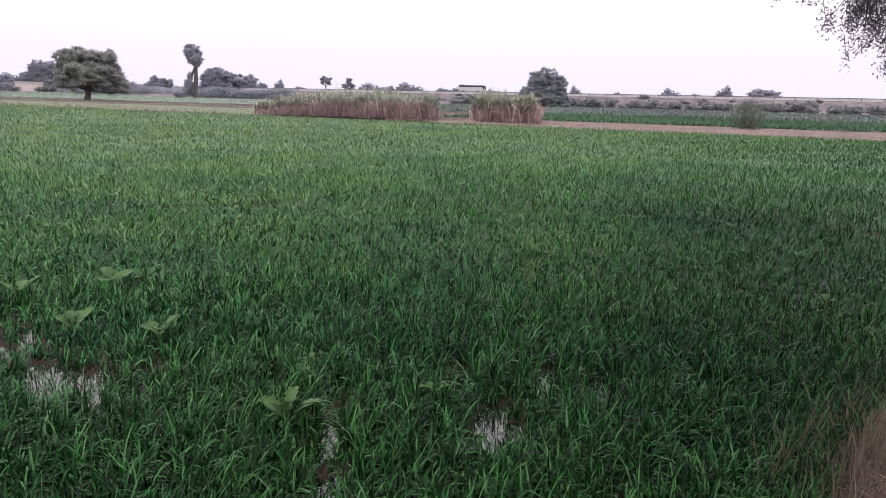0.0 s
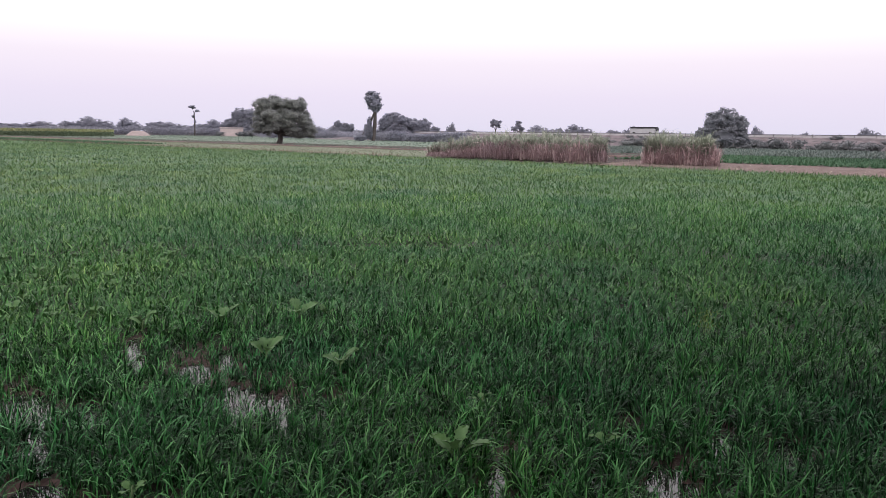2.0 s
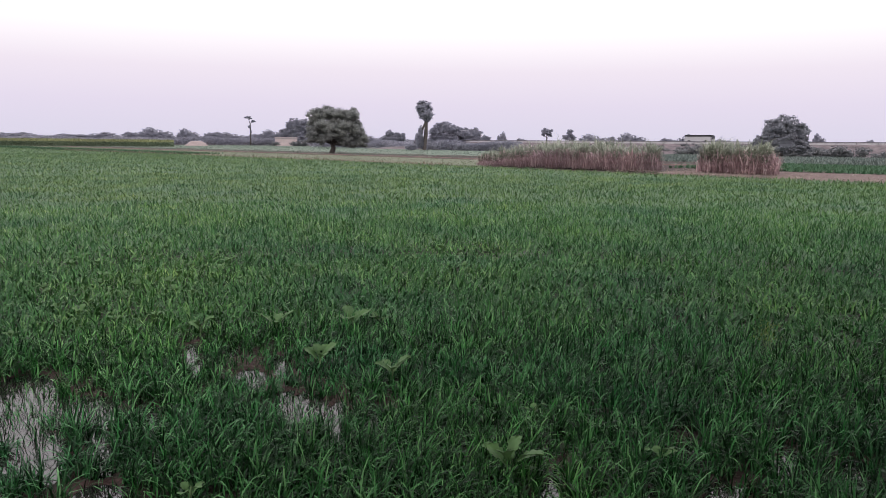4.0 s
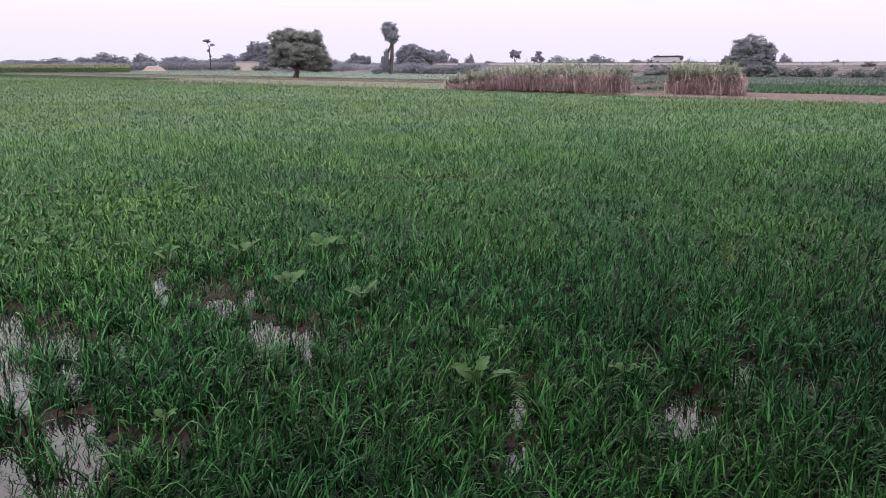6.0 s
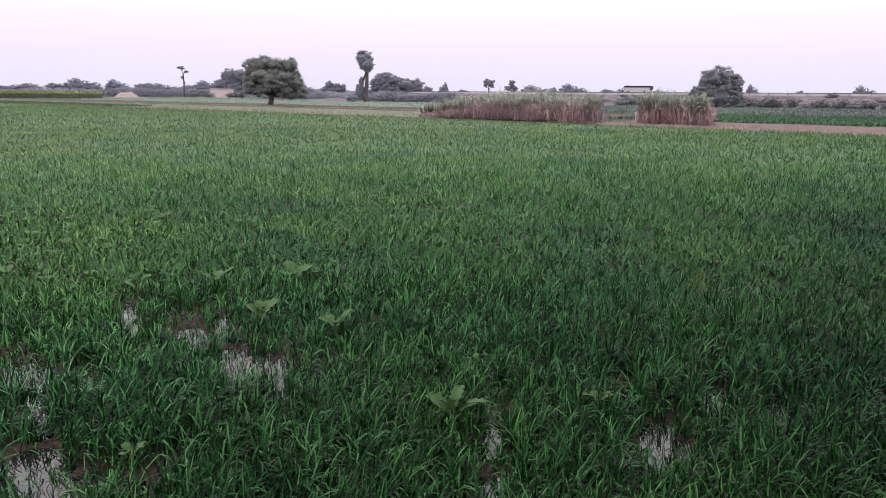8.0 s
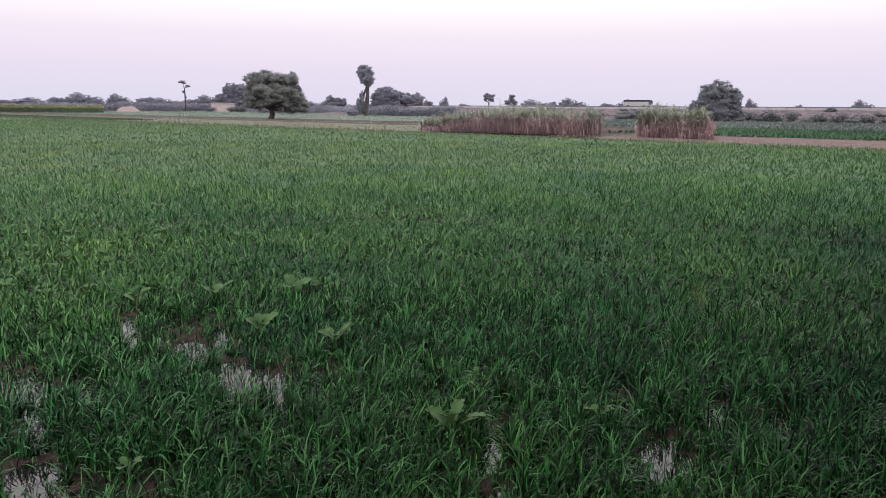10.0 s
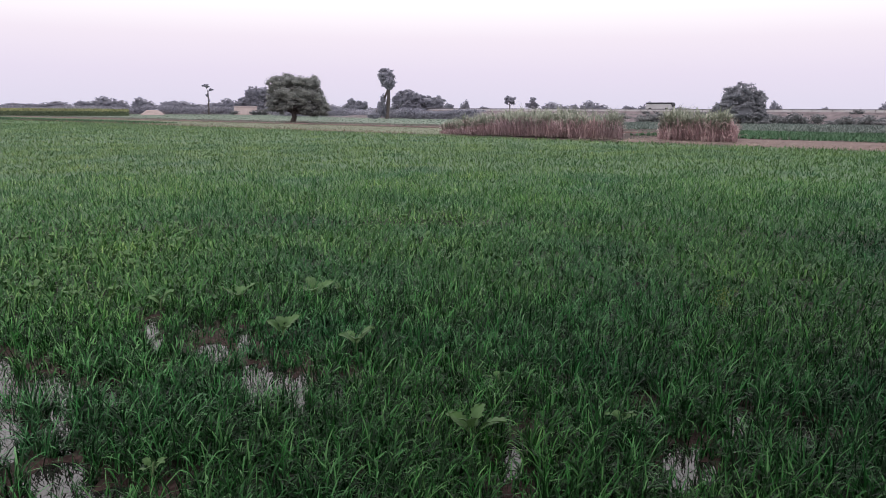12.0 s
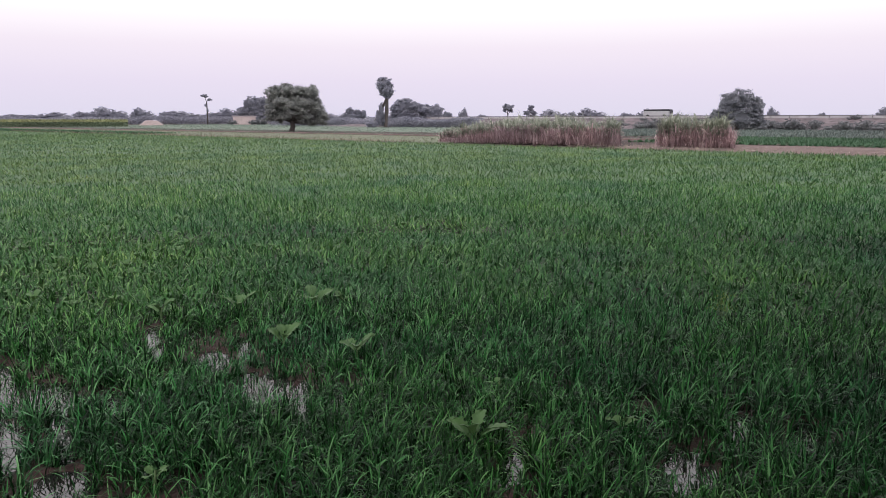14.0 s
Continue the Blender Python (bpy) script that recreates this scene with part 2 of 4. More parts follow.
def raw_mesh(name, verts, loops, starts, material, smooth=False):
    me = bpy.data.meshes.new(name)
    verts = np.asarray(verts, np.float32)
    me.vertices.add(len(verts))
    me.vertices.foreach_set("co", verts.ravel())
    me.loops.add(len(loops))
    me.loops.foreach_set("vertex_index", np.asarray(loops, np.int32))
    me.polygons.add(len(starts))
    me.polygons.foreach_set("loop_start", np.asarray(starts, np.int32))
    if smooth:
        me.polygons.foreach_set("use_smooth", np.ones(len(starts), bool))
    me.update(calc_edges=True)
    me.materials.append(material)
    return me


def strips(name, rings, material):
    """Many blades in one mesh: rings is a list of arrays (count, k, 3), k = 2 or 1 for the tip."""
    cnt = len(rings[0])
    sizes = [r.shape[1] for r in rings]
    per = sum(sizes)
    verts = np.concatenate(rings, axis=1).reshape(-1, 3)
    base = (np.arange(cnt) * per)[:, None]
    faces, lens, o = [], [], 0
    for a, b in zip(sizes[:-1], sizes[1:]):
        f = [o, o + 1, o + 3, o + 2] if b == 2 else [o, o + 1, o + 2]
        faces += f
        lens.append(len(f))
        o += a
    loops = (base + np.array(faces)[None, :]).ravel()
    one = np.concatenate([[0], np.cumsum(lens)[:-1]])
    starts = ((np.arange(cnt) * len(faces))[:, None] + one[None, :]).ravel()
    return raw_mesh(name, verts, loops, starts, material)


def blades(name, pos, length, width, turn, lean, curl, material, cuts=(0.4, 0.75), twist=0.0, bend=1.3):
    """Arched ribbons: lean is the first angle off the vertical, curl what is added to it towards the tip."""
    cnt = len(pos)
    out = np.stack([np.cos(turn), np.sin(turn), np.zeros(cnt)], 1)
    side = np.stack([-np.sin(turn + twist), np.cos(turn + twist), np.zeros(cnt)], 1)
    rings = [np.stack([pos - side * (width * 0.35)[:, None], pos + side * (width * 0.35)[:, None]], 1)]
    p, last = pos.copy(), 0.0
    stops = list(cuts) + [1.0]
    for s in stops:
        a = lean + curl * (0.5 * (last + s)) ** bend
        step = (s - last) * length
        p = p + out * (np.sin(a) * step)[:, None] + np.array([0, 0, 1.0]) * (np.cos(a) * step)[:, None]
        p[:, 2] = np.maximum(p[:, 2], pos[:, 2] + 0.01)
        if s == 1.0:
            rings.append(p[:, None, :])
        else:
            w = (width * 0.5 * (1.05 - 0.6 * s))[:, None]
            rings.append(np.stack([p - side * w, p + side * w], 1))
        last = s
    return strips(name, rings, material)


def leaf_cloud(name, centres, size, material, up=0.3, droop=0.0, slim=0.45, facing=None):
    """Small pointed leaves at the given places, each a diamond; facing: the way that each one's upper side looks, by and large."""
    cnt = len(centres)
    d = rng.normal(size=(cnt, 3))
    d[:, 2] = d[:, 2] * 0.7 - droop
    if facing is None:
        q = rng.normal(size=(cnt, 3))
        q[:, 2] += up
    else:
        q = facing + rng.normal(0, 0.35, (cnt, 3))
        q[:, 2] += up
        q /= np.linalg.norm(q, axis=1)[:, None] + 1e-6
        d = d - q * (d * q).sum(1)[:, None]
    d /= np.linalg.norm(d, axis=1)[:, None] + 1e-6
    w = np.cross(d, q)
    w /= np.linalg.norm(w, axis=1)[:, None] + 1e-6
    ln = size * rng.uniform(0.6, 1.3, cnt)[:, None]
    a, b = centres - d * ln * 0.5, centres + d * ln * 0.5
    l_, r_ = centres - w * ln * slim * 0.5, centres + w * ln * slim * 0.5
    verts = np.stack([a, r_, b, l_], 1).reshape(-1, 3)
    loops = np.arange(cnt * 4)
    return raw_mesh(name, verts, loops, np.arange(cnt) * 4, material)


def tube_mesh(name, pts, radii, material, sides=8):
    verts, loops, starts = [], [], []
    for i, (p, r) in enumerate(zip(pts, radii)):
        p = Vector(p)
        d = (Vector(pts[min(i + 1, len(pts) - 1)]) - Vector(pts[max(i - 1, 0)])).normalized()
        x = d.cross(Vector((0.31, 0.95, 0.1))).normalized()
        y = d.cross(x)
        for k in range(sides):
            g = 2 * math.pi * k / sides
            verts.append(p + (x * math.cos(g) + y * math.sin(g)) * r * (1 + 0.12 * math.sin(3 * g + i)))
    for i in range(len(pts) - 1):
        for k in range(sides):
            starts.append(len(loops))
            j = (k + 1) % sides
            loops += [i * sides + k, i * sides + j, (i + 1) * sides + j, (i + 1) * sides + k]
    return raw_mesh(name, [tuple(v) for v in verts], loops, starts, material, True)


def part(name, bm, material, parent, label=""):
    """Links a bmesh or a mesh as one object under a thing or part."""
    if isinstance(bm, bpy.types.Mesh):
        me = bm
    else:
        me = bpy.data.meshes.new(name)
        bm.to_mesh(me)
        bm.free()
        me.materials.append(material)
    ob = new(name, me)
    ob.parent = parent
    return tagged(ob, label)


def box_bm(sx, sy, sz, at=(0, 0, 0), bevel=0.0):
    bm = bmesh.new()
    bmesh.ops.create_cube(bm, size=1.0, matrix=Matrix.Translation(at) @ Matrix.Diagonal((sx, sy, sz, 1)))
    if bevel:
        bmesh.ops.bevel(bm, geom=bm.edges[:], offset=bevel, segments=2, affect="EDGES")
    return bm


# ---- ground ----
def waves(x, y, f, seed):
    r = np.random.default_rng(seed)
    v = np.zeros_like(x)
    for _ in range(7):
        g, p, k = r.uniform(0, 6.28), r.uniform(0, 6.28), f * r.uniform(0.5, 1.8)
        v += np.sin((x * math.cos(g) + y * math.sin(g)) * k + p)
    return v / 7


# pools: x, y, half-width, half-depth, share of the crop that stands in them
POOLS_LEFT = [(-3.64, 5.33, 0.27, 0.80, 0.2), (-2.93, 4.34, 0.22, 0.5, 0.2), (-3.37, 4.74, 0.25, 0.55, 0.3), (-2.57, 4.49, 0.07, 0.50, 0.15),
              (-3.03, 5.14, 0.24, 0.45, 0.6), (-2.15, 3.69, 0.19, 0.40, 0.2), (-2.48, 3.45, 0.2, 0.32, 0.2), (-2.05, 3.05, 0.4, 0.35, 0.2), (-1.81, 3.57, 0.22, 0.16, 0.2),
              (-3.9, 4.6, 0.35, 0.6, 0.2), (-3.2, 3.8, 0.4, 0.4, 0.2)]
POOLS_MIDDLE = [(-1.47, 5.24, 0.08, 0.56, 0.25), (-1.38, 5.33, 0.10, 0.44, 0.3), (-1.24, 5.33, 0.055, 0.42, 0.25), (-1.09, 5.16, 0.07, 0.48, 0.3),
                (-0.80, 5.19, 0.055, 0.33, 0.4), (-2.71, 6.45, 0.075, 0.72, 0.3), (-2.47, 6.90, 0.06, 0.36, 0.4), (-1.85, 6.43, 0.06, 0.36, 0.4),
                (-2.04, 6.09, 0.13, 0.30, 0.5), (-2.45, 5.02, 0.11, 0.40, 0.6), (-0.48, 3.72, 0.04, 0.33, 0.5)]
POOLS_RIGHT = [(1.45, 4.02, 0.10, 0.35, 0.3), (1.50, 3.88, 0.09, 0.22, 0.4), (0.43, 4.08, 0.06, 0.3, 0.35), (0.39, 3.46, 0.05, 0.24, 0.25),
               (0.17, 3.20, 0.06, 0.18, 0.5), (1.05, 4.13, 0.045, 0.32, 0.45), (1.21, 3.78, 0.04, 0.24, 0.5), (2.43, 4.50, 0.09, 0.28, 0.45),
               (2.46, 4.29, 0.055, 0.21, 0.4), (2.01, 4.56, 0.08, 0.35, 0.5), (2.14, 3.26, 0.05, 0.22, 0.4), (1.39, 4.60, 0.06, 0.24, 0.5)]
POOLS = POOLS_LEFT + POOLS_MIDDLE + POOLS_RIGHT
# bare mud and thin places beside them, in the same form
MUD = [(-2.35, 3.98, 0.22, 0.25, 0.15), (-3.32, 5.18, 0.50, 1.05, 0.45), (-3.2, 4.5, 0.55, 0.9, 0.4), (-1.72, 3.6, 0.42, 0.26, 0.1), (-2.98, 7.00, 0.17, 0.45, 0.25),
       (-2.07, 6.38, 0.36, 0.65, 0.28), (-1.30, 5.40, 0.38, 0.55, 0.25), (-1.7, 5.9, 0.8, 0.9, 0.75), (-0.70, 5.46, 0.11, 0.30, 0.4), (-1.98, 7.12, 0.08, 0.5, 0.35), (1.43, 4.88, 0.10, 0.33, 0.3),
       (0.53, 4.55, 0.14, 0.35, 0.35), (2.26, 5.07, 0.12, 0.29, 0.4), (1.50, 4.05, 0.28, 0.47, 0.35), (2.40, 4.44, 0.24, 0.43, 0.55), (0.38, 3.75, 0.14, 0.55, 0.4)]


# tufts that stand in the open water
ISLANDS = [(-2.49, 4.17, 0.12, 0.2, 1), (-2.44, 3.64, 0.09, 0.1, 1), (-2.10, 3.36, 0.07, 0.1, 1), (-2.85, 4.75, 0.12, 0.16, 1), (-3.2, 4.4, 0.08, 0.12, 1),
           (-3.05, 5.0, 0.12, 0.12, 1), (-2.7, 4.55, 0.07, 0.12, 1), (-2.75, 3.95, 0.12, 0.12, 1)]


def pool_value(x, y, places=POOLS, wider=1.0):
    """1 in the middle of a pool, 0 at its rim and beyond."""
    v = np.zeros_like(x)
    x, y = x + 0.045 * waves(x, y, 11, 51), y + 0.06 * waves(x, y, 9, 52)
    for px, py, a, b, _ in places:
        away = math.hypot(px, py)
        c, s = py / away, px / away
        lx, ly = (x - px) * c - (y - py) * s, (x - px) * s + (y - py) * c
        v = np.maximum(v, 1 - (lx / (a * wider)) ** 2 - (ly / (b * wider)) ** 2)
    return np.clip(v, 0, 1)


def crop_share(x, y):
    """How much of the crop stands at a place: 1 but for pools and mud."""
    keep = np.ones_like(x)
    for place in MUD + POOLS:
        v = pool_value(x, y, [place])
        keep = np.where(v > 0.05, np.minimum(keep, 0.1 + place[4]), keep)
    return np.where(pool_value(x, y, ISLANDS) > 0, 1.0, keep)


def bund(x, y):
    """Height of the earth path on which the walker stands, and of its flanks."""
    q = -0.58 * x + 0.81 * y + 0.06 * waves(x, y, 1.6, 3)
    front = np.clip((0.78 - q) / 0.75, 0, 1)
    back = np.clip((q + 3.1) / 0.75, 0, 1)
    t = np.minimum(front, back)
    return 0.48 * t * t * (3 - 2 * t)


def ground_height(x, y):
    r = np.hypot(x, y)
    near = np.clip(1.4 - r / 30, 0, 1)
    h = near * (0.016 * waves(x, y, 7, 1) + 0.012 * waves(x, y, 19, 2)) + 0.02
    pv = pool_value(x, y)
    h = h - 0.13 * np.sqrt(pv) * near - 0.014 * np.sqrt(pool_value(x, y, MUD)) * near
    b = bund(x, y)
    return h + b + (b > 0.02) * (0.02 * waves(x, y, 11, 4) + 0.02 * waves(x, y, 37, 5))


def spread(lo, hi, step, far):
    a = list(np.arange(lo, hi, step))
    out_hi, out_lo, d = [], [], step
    p = a[-1]
    while p < far:
        d *= 1.13
        p += d
        out_hi.append(p)
    p, d = a[0], step
    while p > -far:
        d *= 1.13
        p -= d
        out_lo.append(p)
    return np.array(out_lo[::-1] + a + out_hi)


gx, gy = spread(-5.0, 5.6, 0.068, 4600), spread(1.6, 8.2, 0.068, 4600)
XX, YY = np.meshgrid(gx, gy)
ZZ = ground_height(XX, YY)
nx, ny = len(gx), len(gy)
idx = (np.arange(ny - 1)[:, None] * nx + np.arange(nx - 1)[None, :]).ravel()
quad = np.stack([idx, idx + 1, idx + nx + 1, idx + nx], 1).ravel()
me = raw_mesh("ground", np.stack([XX.ravel(), YY.ravel(), ZZ.ravel()], 1), quad, np.arange(len(idx)) * 4, M_SOIL, True)
dry = np.clip(bund(XX, YY) / 0.14, 0, 1)
dry = np.maximum(dry, 0.25 * (XX * 0.669 + YY * 0.743 > 46))
dry = np.maximum(dry, 0.42 * np.sqrt(np.maximum(pool_value(XX, YY, MUD), pool_value(XX, YY, POOLS, 1.5)))).ravel().astype(np.float32)
me.attributes.new("dry", "FLOAT", "POINT").data.foreach_set("value", dry)
ground = tagged(new("ground", me), "wet brown field soil rising to a dry earth path", "ground", kind="structure")

bm = bmesh.new()
bmesh.ops.create_grid(bm, x_segments=1, y_segments=1, size=1, matrix=Matrix.Translation((0, 5.3, -0.008)) @ Matrix.Diagonal((5.2, 3.6, 1, 1)))
me = bpy.data.meshes.new("water")
bm.to_mesh(me)
bm.free()
me.materials.append(M_WATER)
bits = []
for px, py, a, b, _ in POOLS:
    k = int(26 * a * b / 0.1)
    u, v = rng.uniform(-1, 1, k) * a, rng.uniform(-1, 1, k) * b
    bits.append(np.stack([px + u, py + v, np.full(k, -0.006)], 1))
bits = np.concatenate(bits)
k = len(bits)
tagged(new("floating_straw", blades("floating_straw", bits, rng.uniform(0.015, 0.1, k), np.full(k, 0.006), rng.uniform(0, 6.283, k), rng.uniform(1.48, 1.57, k),
                                    np.zeros(k), M_WETSTRAW, (0.5,))), "bits of brown straw floating on the muddy water", "litter", kind="stuff")
tagged(new("water", me), "shallow muddy irrigation water reflecting the pale sky", "water", kind="structure")


# ---- the wheat ----
def sector(cnt, r0, r1, a0=-43, a1=54):
    """Random places in a sector of the field, even per area."""
    r = np.sqrt(rng.uniform(r0 * r0, r1 * r1, cnt))
    a = np.radians(rng.uniform(a0, a1, cnt))
    return r * np.sin(a), r * np.cos(a)


def in_field(x, y):
    q = -0.58 * x + 0.81 * y
    n = 0.669 * x + 0.743 * y
    return (q > 0.62 + 0.14 * waves(x, y, 3, 8)) & (n < 46.5 + 0.5 * waves(x, y, 0.4, 9))


def wheat_band(name, r0, r1, density, length, width, cuts, clump, material):
    """Wheat plants between two distances: tufts of arching leaves near by, single leaf tips far off."""
    area = 0.5 * (r1 * r1 - r0 * r0) * math.radians(97)
    per = 9 if r0 < 8 else 5 if clump else 1
    x, y = sector(int(area * density / per), r0, r1)
    thick = 0.5 + 0.5 * waves(x, y, 2.2, 11)
    share = crop_share(x, y) if r0 < 8 else np.ones_like(x)
    keep = in_field(x, y) & (rng.random(len(x)) < (share * (0.78 + 0.3 * thick) if clump else 1.0))
    x, y, share = x[keep], y[keep], share[keep]
    small = np.where(share < 1, 0.6 + 0.25 * share, 1.0)
    if clump:
        k = np.repeat(np.arange(len(x)), per)
        small = small[k] * rng.uniform(0.75, 1.12, len(x))[k]
        way = rng.normal(0.2, 1.5, len(x))[k]
        wide = 0.018 + r0 * 0.0015
        x, y = x[k] + rng.normal(0, wide, len(k)), y[k] + rng.normal(0, wide, len(k))
    c = len(x)
    tall = 1 + 0.24 * waves(x, y, 1.1, 12)
    ln = length * rng.uniform(0.55, 1.2, c) * tall * small
    turn = way + rng.normal(0, 1.15, c) if clump else rng.uniform(0, 6.283, c)
    lean = np.abs(rng.normal(0.14, 0.18, c))
    curl = np.clip(rng.normal(1.55, 0.8, c), 0.1, 3.2)
    pos = np.stack([x, y, np.where(np.hypot(x, y) < 15, ground_height(x, y), 0.02) - 0.01], 1)
    if r0 == 8.0:
        lean = np.abs(rng.normal(0.4, 0.3, c))
        curl = np.clip(rng.normal(1.5, 0.6, c), 0.1, 2.6)
    if not clump:
        lean = np.clip(rng.normal(0.95, 0.4, c), 0, 1.45)
        curl = rng.uniform(0, 0.3, c)
        pos[:, 2] += rng.uniform(0, 0.13, c)
    return blades(name, pos, ln, width * rng.uniform(0.7, 1.25, c), turn, lean, curl, material, cuts, rng.uniform(-0.6, 0.6, c), 1.35)


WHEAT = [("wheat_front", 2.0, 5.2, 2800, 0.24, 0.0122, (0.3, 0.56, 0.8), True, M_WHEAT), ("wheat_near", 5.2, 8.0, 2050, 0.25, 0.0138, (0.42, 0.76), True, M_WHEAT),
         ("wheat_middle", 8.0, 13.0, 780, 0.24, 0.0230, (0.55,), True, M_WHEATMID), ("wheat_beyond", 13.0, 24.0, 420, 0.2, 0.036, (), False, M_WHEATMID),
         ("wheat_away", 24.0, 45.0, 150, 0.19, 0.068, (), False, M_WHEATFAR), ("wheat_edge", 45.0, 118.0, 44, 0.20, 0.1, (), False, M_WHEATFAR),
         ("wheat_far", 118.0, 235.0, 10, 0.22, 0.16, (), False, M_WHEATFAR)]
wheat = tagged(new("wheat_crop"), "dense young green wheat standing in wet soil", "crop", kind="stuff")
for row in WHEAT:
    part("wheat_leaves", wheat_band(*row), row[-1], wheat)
sprouts = []
for px, py, a, b, _ in POOLS + MUD:
    k = int(700 * a * b)
    g, d = rng.uniform(0, 6.283, k), np.sqrt(rng.random(k))
    sprouts.append(np.stack([px + a * d * np.cos(g), py + b * d * np.sin(g)], 1))
sprouts = np.concatenate(sprouts)
c = len(sprouts)
foot = np.maximum(ground_height(sprouts[:, 0], sprouts[:, 1]), -0.03)
part("wheat_leaves", blades("wheat_sprouts", np.column_stack([sprouts, foot]), rng.uniform(0.06, 0.2, c), rng.uniform(0.005, 0.01, c), rng.uniform(0, 6.283, c),
                            np.abs(rng.normal(0.2, 0.25, c)), rng.uniform(0.2, 1.8, c), M_WHEAT, (0.5,), rng.uniform(-0.6, 0.6, c)), M_WHEAT, wheat, "thin stunted leaves in the wet places")
cr, ca = np.meshgrid(np.geomspace(11.5, 240, 110), np.radians(np.linspace(-44, 55, 150)))
cx, cy = cr * np.sin(ca), cr * np.cos(ca)
cz = -0.03 + 0.135 * np.clip((cr - 11.5) / 9, 0, 1) + 0.025 * waves(cx, cy, 1.7, 71) + 0.02 * waves(cx, cy, 5.1, 72)
ci = (np.arange(149)[:, None] * 110 + np.arange(109)[None, :]).ravel()
ok = (in_field(cx, cy) & (0.669 * cx + 0.743 * cy < 45.6)).ravel()
ci = ci[ok[ci] & ok[ci + 1] & ok[ci + 110] & ok[ci + 111]]
part("wheat_canopy", raw_mesh("wheat_canopy", np.stack([cx, cy, cz], -1).reshape(-1, 3), np.stack([ci, ci + 110, ci + 111, ci + 1], 1).ravel(), np.arange(len(ci)) * 4, M_CANOPY, True),
     M_CANOPY, wheat, "closed canopy of green wheat leaves")
side_x, side_y = np.concatenate([rng.uniform(-16, -1, 60000), rng.uniform(3, 16, 24000)]), rng.uniform(-11, 13, 84000)
bearing = np.degrees(np.arctan2(side_x, side_y))
ok = in_field(side_x, side_y) & ((bearing < -43) | (bearing > 54))
side_x, side_y = side_x[ok], side_y[ok]
c = len(side_x)
part("wheat_leaves", blades("wheat_side", np.stack([side_x, side_y, ground_height(side_x, side_y)], 1), 0.3 * rng.uniform(0.6, 1.2, c), np.full(c, 0.018),
                            rng.uniform(0, 6.283, c), np.abs(rng.normal(0.25, 0.2, c)), rng.uniform(0.2, 1.4, c), M_WHEAT, (), 0.0), M_WHEAT, wheat)


# ---- fields beyond ----
def field_blades(name, label, s0, s1, n0, n1, cnt, length, width, material, z=0.02):
    s, n = rng.uniform(s0, s1, cnt), rng.uniform(n0, n1, cnt)
    pos = np.stack([s * U.x + n * N.x, s * U.y + n * N.y, np.full(cnt, z)], 1)
    k = len(pos)
    me = blades(name, pos, length * rng.uniform(0.5, 1.2, k), width * rng.uniform(0.6, 1.3, k), rng.uniform(0, 6.283, k),
                np.clip(rng.normal(1.15, 0.25, k), 0.2, 1.5), np.zeros(k), material, (), rng.uniform(-0.7, 0.7, k))
    return tagged(new(name, me), label, "crop", kind="stuff")


field_blades("pasture", "thin tan-green pasture between two low bunds", -330, -44, 48, 71, 45000, 0.14, 0.12, M_TAN, 0.05)
field_blades("pale_crop", "pale green low crop stretching to the trees", -330, -30, 73, 235, 45000, 0.22, 0.36, M_PALE, 0.06)


def row_crop(name, label, n0, n1, gap, s0, s1, step, leaves, size, material, cuts):
    n, s = np.meshgrid(np.arange(n0, n1, gap), np.arange(s0, s1, step))
    n, s = n.ravel() + rng.normal(0, 0.06, n.size), s.ravel() + rng.normal(0, 0.1, n.size)
    keep = rng.random(n.size) > 0.06
    n, s = np.repeat(n[keep], leaves), np.repeat(s[keep], leaves)
    c = len(n)
    p = np.stack([s * U.x + n * N.x, s * U.y + n * N.y, np.full(c, 0.04)], 1)
    me = blades(name, p + rng.normal(0, 0.05, (c, 3)) * (1, 1, 0), size * rng.uniform(0.6, 1.2, c), np.full(c, size * 0.65),
                rng.uniform(0, 6.283, c), rng.uniform(0.1, 0.9, c), rng.uniform(0.2, 0.9, c), material, cuts)
    return tagged(new(name, me), label, "crop", kind="stuff")


row_crop("vegetable_rows", "bright green vegetable crop planted in long rows", 63, 88, 0.85, -33, 75, 0.42, 8, 0.32, M_ROWCROP, ())
row_crop("leafy_rows", "dark leafy crop in rows beside the wheat", 48.5, 58, 0.9, -230, -108, 0.6, 7, 0.34, M_ROWCROP, ())
row_crop("cabbage_rows", "grey-green leafy vegetable rows below the bank", 88.5, 150, 1.3, -75, 120, 0.8, 6, 0.45, M_CABBAGE, ())


def low_bank(name, label, s0, s1, n0, n1, height, material, step=0.7, seed=1):
    """A long low earth bank with an uneven back."""
    ss, cross = np.arange(s0, s1, step), np.linspace(0, 1, 9)
    S, C = np.meshgrid(ss, cross, indexing="ij")
    wob = 0.4 * waves(S, S * 0, 0.35, seed)
    Nn = n0 + (n1 - n0) * C + wob
    Z = height * np.sin(np.pi * C) ** 0.7 * (0.75 + 0.5 * waves(S, C * 9, 0.9, seed + 1)) + 0.004
    Z[:, 0] = Z[:, -1] = -0.05
    V = np.stack([S * U.x + Nn * N.x, S * U.y + Nn * N.y, Z], -1).reshape(-1, 3)
    k = len(cross)
    i = (np.arange(len(ss) - 1)[:, None] * k + np.arange(k - 1)[None, :]).ravel()
    return tagged(new(name, raw_mesh(name, V, np.stack([i, i + 1, i + k + 1, i + k], 1).ravel(), np.arange(len(i)) * 4, material, True)),
                  label, "earth bank", kind="structure")


